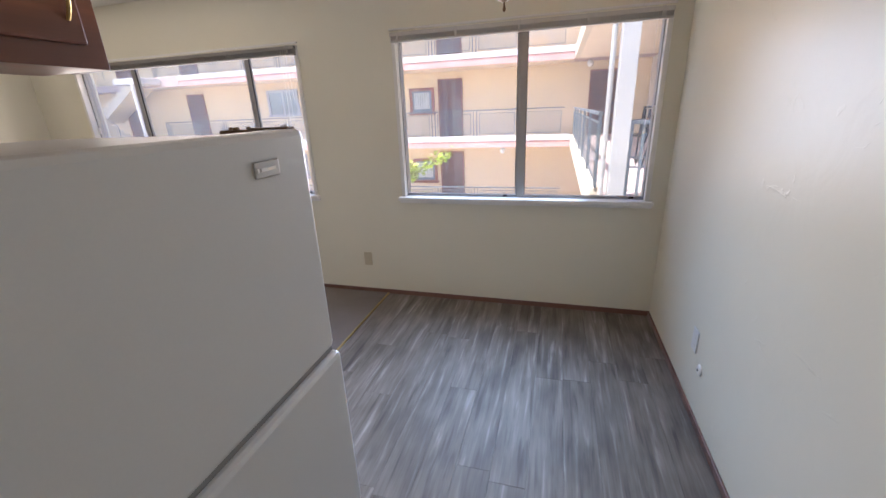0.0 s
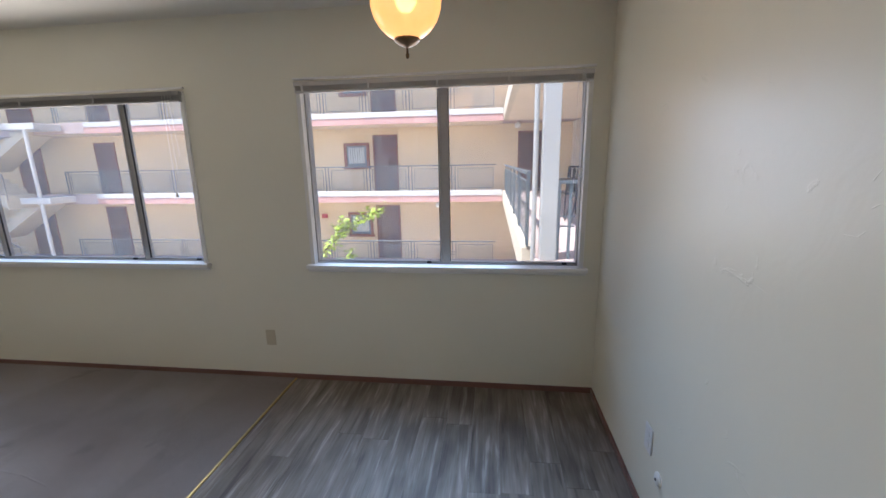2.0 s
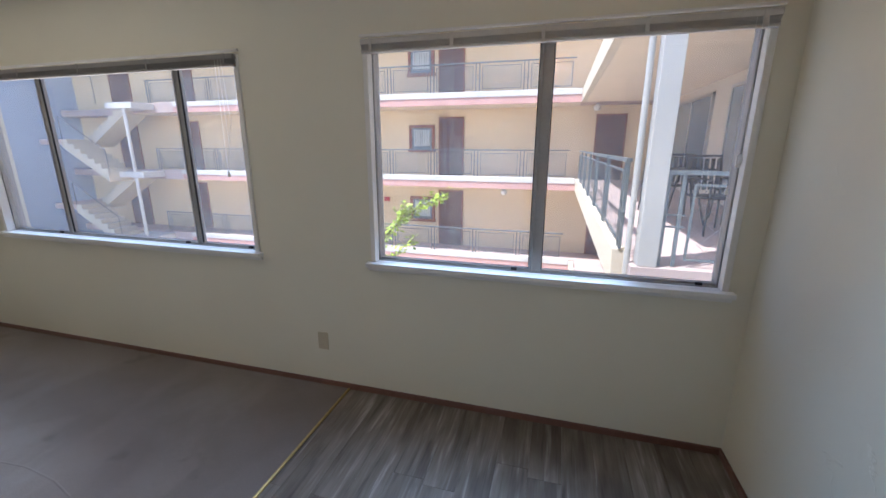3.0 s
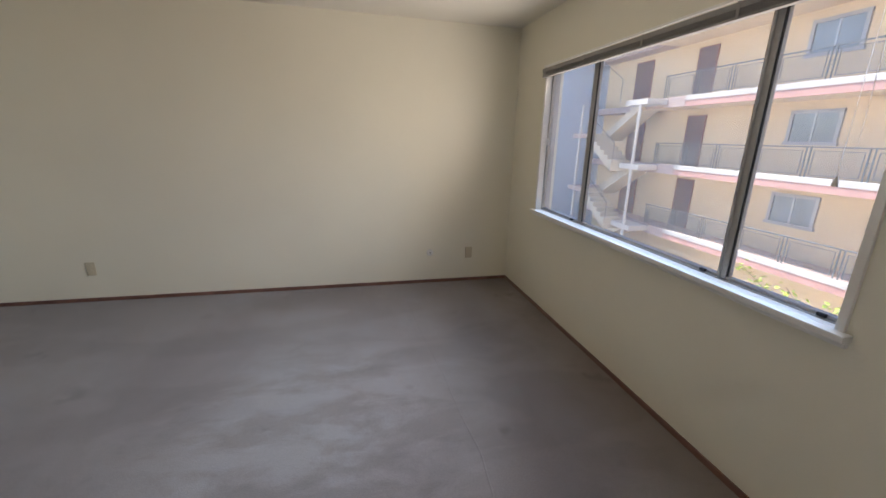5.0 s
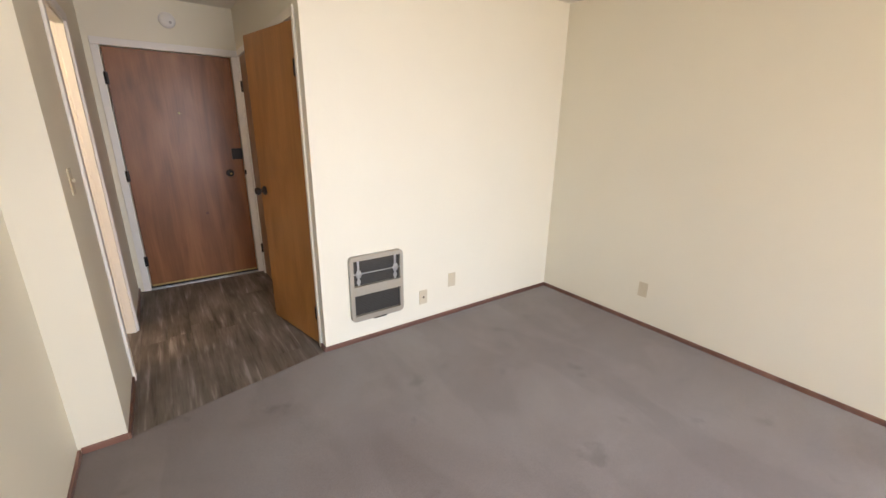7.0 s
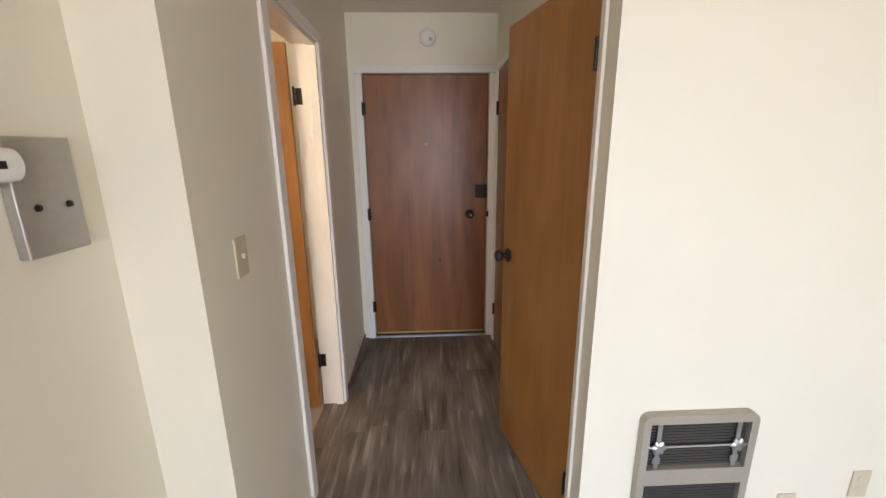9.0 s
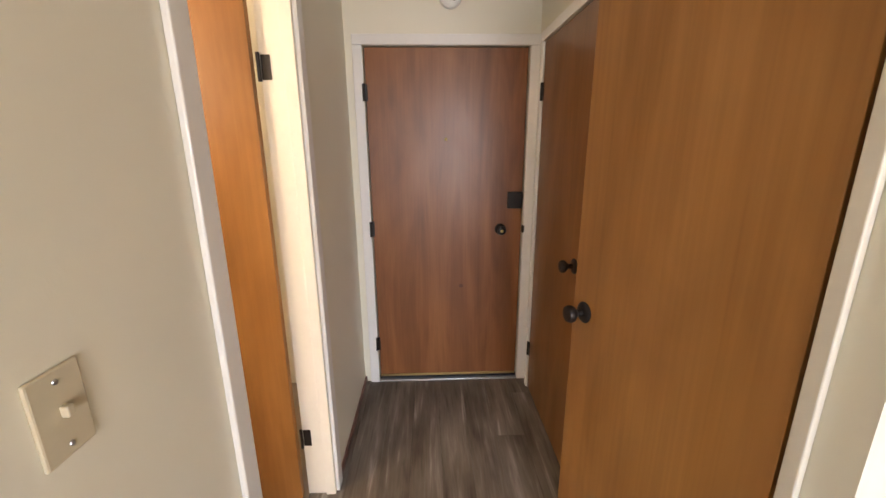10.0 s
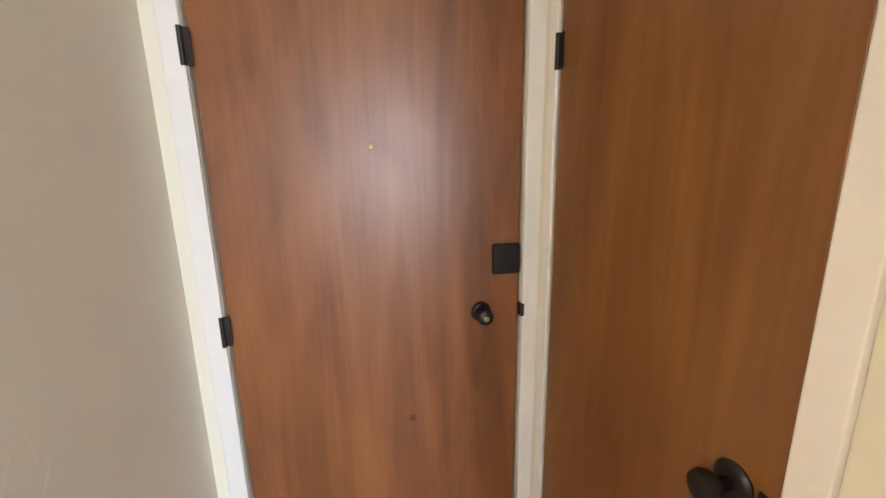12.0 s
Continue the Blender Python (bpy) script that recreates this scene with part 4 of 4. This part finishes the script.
for level in (-1, 0, 1):
    z = DECK_Z + level * S
    gallery(z)
    outside_door(-4.93, z)
    outside_window(-6.02, -5.08, z + 0.82, z + 1.74)
    outside_door(-16.2, z)
    outside_window(-12.14, -10.7, z + 0.95, z + 1.97, WALL_Y, FRAME, False)
    outside_door(-19.8, z, WALL_Y, 1.15)
    outside_door(0.2, z)
gallery(DECK_Z + 2 * S)


def porch_light(x, y, z):
    t = thing("porch_light", "round white porch light below the gallery slab", "lamp", "porch lights", (x, y, z))
    bm = bmesh.new()
    lathe(bm, [(0.05, 0.0), (0.05, -0.03), (0.045, -0.035)], Matrix(), 16)
    part("base", bm, STEEL, t)
    bm = bmesh.new()
    bmesh.ops.create_uvsphere(bm, u_segments=18, v_segments=12, radius=0.095, matrix=pose(0, 0, -0.125))
    part("shade", bm, MILK, t, "milk glass globe", True)


porch_light(0.12, 10.9, DECK_Z + S - 0.262)
porch_light(-2.45, 10.75, DECK_Z - 0.262)
t = thing("alarm_box", "small red fire alarm box on the stucco wall", "alarm box", "", (-6.95, WALL_Y, DECK_Z - S + 1.6))
boxes("box", RED, t, (-0.11, 0.11, -0.06, 0.0, -0.08, 0.08), soft=0.008)
boxes("face", RED, t, (-0.08, 0.08, -0.066, -0.0605, -0.05, 0.05), soft=0.002)

# the near gallery on the east side of the courtyard, joining the opposite one
wing = thing("east_gallery", "cream stucco gallery wing with a column and sunlit deck", "building")
boxes("wall", STUCCO_PALE, wing, (2.0, 2.25, 0.5, 11.89, GROUND_Z, DECK_Z + S * 2))
for level in (-1, 0, 1):
    z = DECK_Z + level * S
    boxes("deck", DECK, wing, (-0.21, 1.999, 1.62, 10.62, z - 0.238, z))
    boxes("soffit", SOFFIT, wing, (-0.21, 1.999, 1.62, 10.62, z - 0.258, z - 0.2385), label="cream painted soffit")
    boxes("edge", STUCCO_CREAM, wing, (-0.335, -0.211, 1.9, 10.49, z - 0.262, z + 0.09), soft=0.01, label="cream painted slab edge")
for z0 in (GROUND_Z, DECK_Z - S, DECK_Z):
    boxes("column", COLUMN, wing, (-0.165, -0.005, 1.64, 1.8, z0 + 0.001, z0 + S - 0.261), soft=0.008, label="square cream column")
bm = bmesh.new()
tube(bm, (-0.225, 1.76, GROUND_Z), (-0.225, 1.76, DECK_Z + 2 * S), 0.026)
part("downpipe", bm, COLUMN, wing, "downpipe in the shade-darkened column cream")
for y in (7.4, 3.9):
    w = boxes("window", STEEL, wing, (1.95, 1.999, y, y + 0.06, DECK_Z + 0.25, DECK_Z + 2.05), (1.95, 1.999, y + 2.54, y + 2.6, DECK_Z + 0.25, DECK_Z + 2.05), (1.95, 1.999, y + 1.27, y + 1.33, DECK_Z + 0.25, DECK_Z + 2.05),
              (1.949, 1.999, y, y + 2.6, DECK_Z + 1.99, DECK_Z + 2.05), (1.949, 1.999, y, y + 2.6, DECK_Z + 0.25, DECK_Z + 0.31))
    boxes("pane", OUT_GLASS, w, (1.97, 1.99, y + 0.06, y + 2.54, DECK_Z + 0.31, DECK_Z + 1.99))
near_bay = tagged(rail_bay(1.35, True), "grey steel railing bay with diamond wire mesh", "railing", "near gallery railing bays")
for i in range(6):
    m = pose(-0.275, 1.9 + 1.42 * i, DECK_Z + 0.09, 0, 0, 90)
    if i == 0:
        near_bay.matrix_basis = m
    else:
        copy_thing(near_bay, m)
copy_thing(near_bay, pose(0.02, 1.72, DECK_Z))


def patio_chair(m):
    t = tagged(new("patio_chair"), "black metal patio chair on the gallery deck", "chair", "patio chairs")
    for x in (-0.22, 0.22):
        for y in (-0.2, 0.2):
            bm = bmesh.new()
            tube(bm, (x * 1.1, y * 1.1, 0.0), (x, y, 0.43), 0.013)
            part("leg", bm, CHAIR, t)
        bm = bmesh.new()
        tube(bm, (x, 0.2, 0.43), (x, 0.28, 0.9), 0.013)
        tube(bm, (x, 0.23, 0.64), (x, -0.2, 0.64), 0.013)
        tube(bm, (x, -0.2, 0.64), (x, -0.2, 0.43), 0.013)
        part("armrest", bm, CHAIR, t)
    boxes("seat", CHAIR, t, (-0.24, 0.24, -0.23, 0.22, 0.42, 0.445), soft=0.008)
    bm = bmesh.new()
    for i in range(6):
        x = -0.2 + 0.08 * i
        box(bm, x - 0.025, x + 0.025, 0.225, 0.235, 0.5, 0.88, 0.0, pose(0, 0.0, 0, -3, 0, 0))
    box(bm, -0.23, 0.23, 0.265, 0.285, 0.88, 0.91)
    part("backrest", bm, CHAIR, t)
    t.matrix_basis = m
    return t


one = patio_chair(pose(0.75, 5.0, DECK_Z, 0, 0, 200))
copy_thing(one, pose(0.95, 3.45, DECK_Z, 0, 0, 20))
copy_thing(one, pose(1.5, 4.3, DECK_Z, 0, 0, 270))
t = tagged(new("patio_table"), "round black metal patio table on the gallery deck", "table")
bm = bmesh.new()
lathe(bm, [(0.38, 0.69), (0.4, 0.695), (0.4, 0.715), (0.38, 0.72)], Matrix(), 32)
part("tabletop", bm, CHAIR, t)
for i in range(4):
    bm = bmesh.new()
    a = math.tau * (i + 0.5) / 4
    tube(bm, (0.34 * math.cos(a), 0.34 * math.sin(a), 0), (0.12 * math.cos(a), 0.12 * math.sin(a), 0.69), 0.014)
    part("leg", bm, CHAIR, t)
t.matrix_basis = pose(0.8, 4.2, DECK_Z)

# switchback stairs at the west end of the opposite gallery
stair = thing("outside_stairs", "white concrete switchback stairs with thin white posts", "stairs")


def flight(x0, z0, x1, z1, ya, yb):
    """Sawtooth flight from (x0, z0) up to (x1, z1)."""
    n = 7
    dx, dz = (x1 - x0) / n, (z1 - z0) / n
    pts = [(x0, z0 - 0.3)]
    for i in range(n):
        pts += [(x0 + dx * i, z0 + dz * (i + 1)), (x0 + dx * (i + 1), z0 + dz * (i + 1))]
    pts.append((x1, z1 - 0.3))
    bm = bmesh.new()
    a = [bm.verts.new((x, ya, z)) for x, z in pts]
    b = [bm.verts.new((x, yb, z)) for x, z in pts]
    bm.faces.new(a)
    bm.faces.new(b[::-1])
    for i in range(len(pts)):
        j = (i + 1) % len(pts)
        bm.faces.new((a[i], b[i], b[j], a[j]))
    part("flight", bm, STUCCO_CREAM, stair)


for level in (-2, -1, 0, 1):
    z = DECK_Z + level * S
    if level > -2:
        boxes("landing", SLAB_WHITE, stair, (-17.15, -15.85, 9.6, 10.49, z - 0.16, z + 0.05), soft=0.01)
    if level < 1:
        flight(-17.05, z, -19.15, z + S / 2, 9.2, 10.1)
        boxes("middle_landing", DECK, stair, (-20.35, -19.155, 9.2, 11.1, z + S / 2 - 0.2, z + S / 2), soft=0.01, label="pink-edged middle landing")
        flight(-19.15, z + S / 2, -17.05, z + S, 10.2, 11.1)
for x, y in ((-16.3, 9.66), (-19.8, 9.25)):
    bm = bmesh.new()
    tube(bm, (x, y, GROUND_Z), (x, y, DECK_Z + S + 0.05), 0.06)
    part("post", bm, SLAB_WHITE, stair, "thin white post")
for level in (-1, 0, 1):
    z = DECK_Z + level * S
    bm = bmesh.new()
    for x, zz in ((-17.05, 0.0), (-19.15, 1.25)):
        tube(bm, (x, 9.25, z + zz), (x, 9.25, z + zz + 0.86), 0.012)
    tube(bm, (-17.05, 9.25, z + 0.85), (-19.15, 9.25, z + 0.85 + 1.25), 0.013)
    part("handrail", bm, RAIL, stair, "thin grey handrail")

# extra height added so its shadow falls across the opposite gallery's west end
structure("neighbour_wall", STUCCO_GREY, "tall grey-blue stucco wall of the neighbouring building", "wall", (-23.4, -22.0, 0.4, 11.89, GROUND_Z, 14.5))

# sapling whose shoot reaches up in front of the window
rng = random.Random(7)
t = thing("sapling", "young shrub with bright yellow-green leaves", "shrub")
SAP = [(-4.9, 5.6, GROUND_Z), (-4.85, 5.55, -2.2), (-4.6, 5.5, -0.75), (-4.1, 5.5, -0.2), (-3.5, 5.5, 0.3), (-2.92, 5.5, 0.57)]
bm = bmesh.new()
for i, (a, b) in enumerate(zip(SAP, SAP[1:])):
    tube(bm, a, b, 0.032 - 0.005 * i, 0.027 - 0.005 * i, 8)
side = [((-4.7, 5.5, -1.3), (-3.55, 5.45, -0.3)), ((-4.7, 5.5, -1.0), (-5.2, 5.4, -0.6)), ((-4.75, 5.5, -1.2), (-4.9, 5.3, -0.55)),
        ((-4.8, 5.5, -1.5), (-5.6, 5.6, -0.9)), ((-4.8, 5.5, -1.4), (-4.3, 5.2, -0.8)), ((-3.8, 5.5, 0.05), (-3.75, 5.45, 0.3)),
        ((-4.85, 5.55, -2.0), (-5.9, 5.5, -0.95)), ((-4.9, 5.58, -2.5), (-6.6, 5.5, -0.87)), ((-5.9, 5.53, -1.6), (-7.4, 5.5, -0.78))]
for a, b in side:
    tube(bm, a, b, 0.01, 0.005, 6)
part("stem", bm, BARK, t)
bm = bmesh.new()
runs = list(zip(SAP[2:], SAP[3:])) + side
for a, b in runs:
    a, b = Vector(a), Vector(b)
    for k in range(130):
        c = a.lerp(b, rng.random()) + Vector((rng.gauss(0, 0.06), rng.gauss(0, 0.07), rng.gauss(0.01, 0.06)))
        m = Matrix.Translation(c) @ Euler((rng.uniform(-0.9, 0.9), rng.uniform(-0.9, 0.9), rng.uniform(0, 6.3))).to_matrix().to_4x4()
        l, w = rng.uniform(0.06, 0.13), rng.uniform(0.024, 0.045)
        vs = [bm.verts.new(m @ Vector(p)) for p in ((0, 0, 0), (w, l * 0.45, 0.006), (0, l, -0.004), (-w, l * 0.45, 0.006))]
        bm.faces.new(vs)
tagged(part("leaves", bm, LEAF, t), kind="stuff")

# ---- floor planks, laid last ----
floor = tagged(thing("floor", "grey oak-look vinyl plank floor", "floor"), kind="structure")


def plank_mesh(width, length):
    bm = bmesh.new()
    box(bm, 0.0003, width - 0.0003, 0.0003, length - 0.0003, -0.011, 0.0)
    top = [e for e in bm.edges if all(v.co.z > -0.001 for v in e.verts)]
    bmesh.ops.bevel(bm, geom=top, offset=0.0008, segments=1, affect="EDGES")
    me = bpy.data.meshes.new("plank")
    bm.to_mesh(me)
    bm.free()
    me.materials.append(VINYL)
    return me


def lay(x0, x1, y0, y1, seed):
    r, wide, long = random.Random(seed), 0.152, 1.22
    shapes = {}
    x = x1
    while x > x0 + 0.01:
        w = min(wide, x - x0)
        y = y1
        length = round(r.uniform(0.35, long), 2)
        while y > y0 + 0.005:
            l = min(length, y - y0)
            key = (round(w, 3), round(l, 3))
            if key not in shapes:
                shapes[key] = plank_mesh(*key)
            ob = new("plank", shapes[key])
            ob.parent = floor
            ob.location = (x - w, y - l, 0)
            y -= l
            length = long
        x -= w


lay(-2.046, 0.0, -4.45, 0.0, 3)
lay(-3.42, -2.125, -6.6, -4.45, 5)
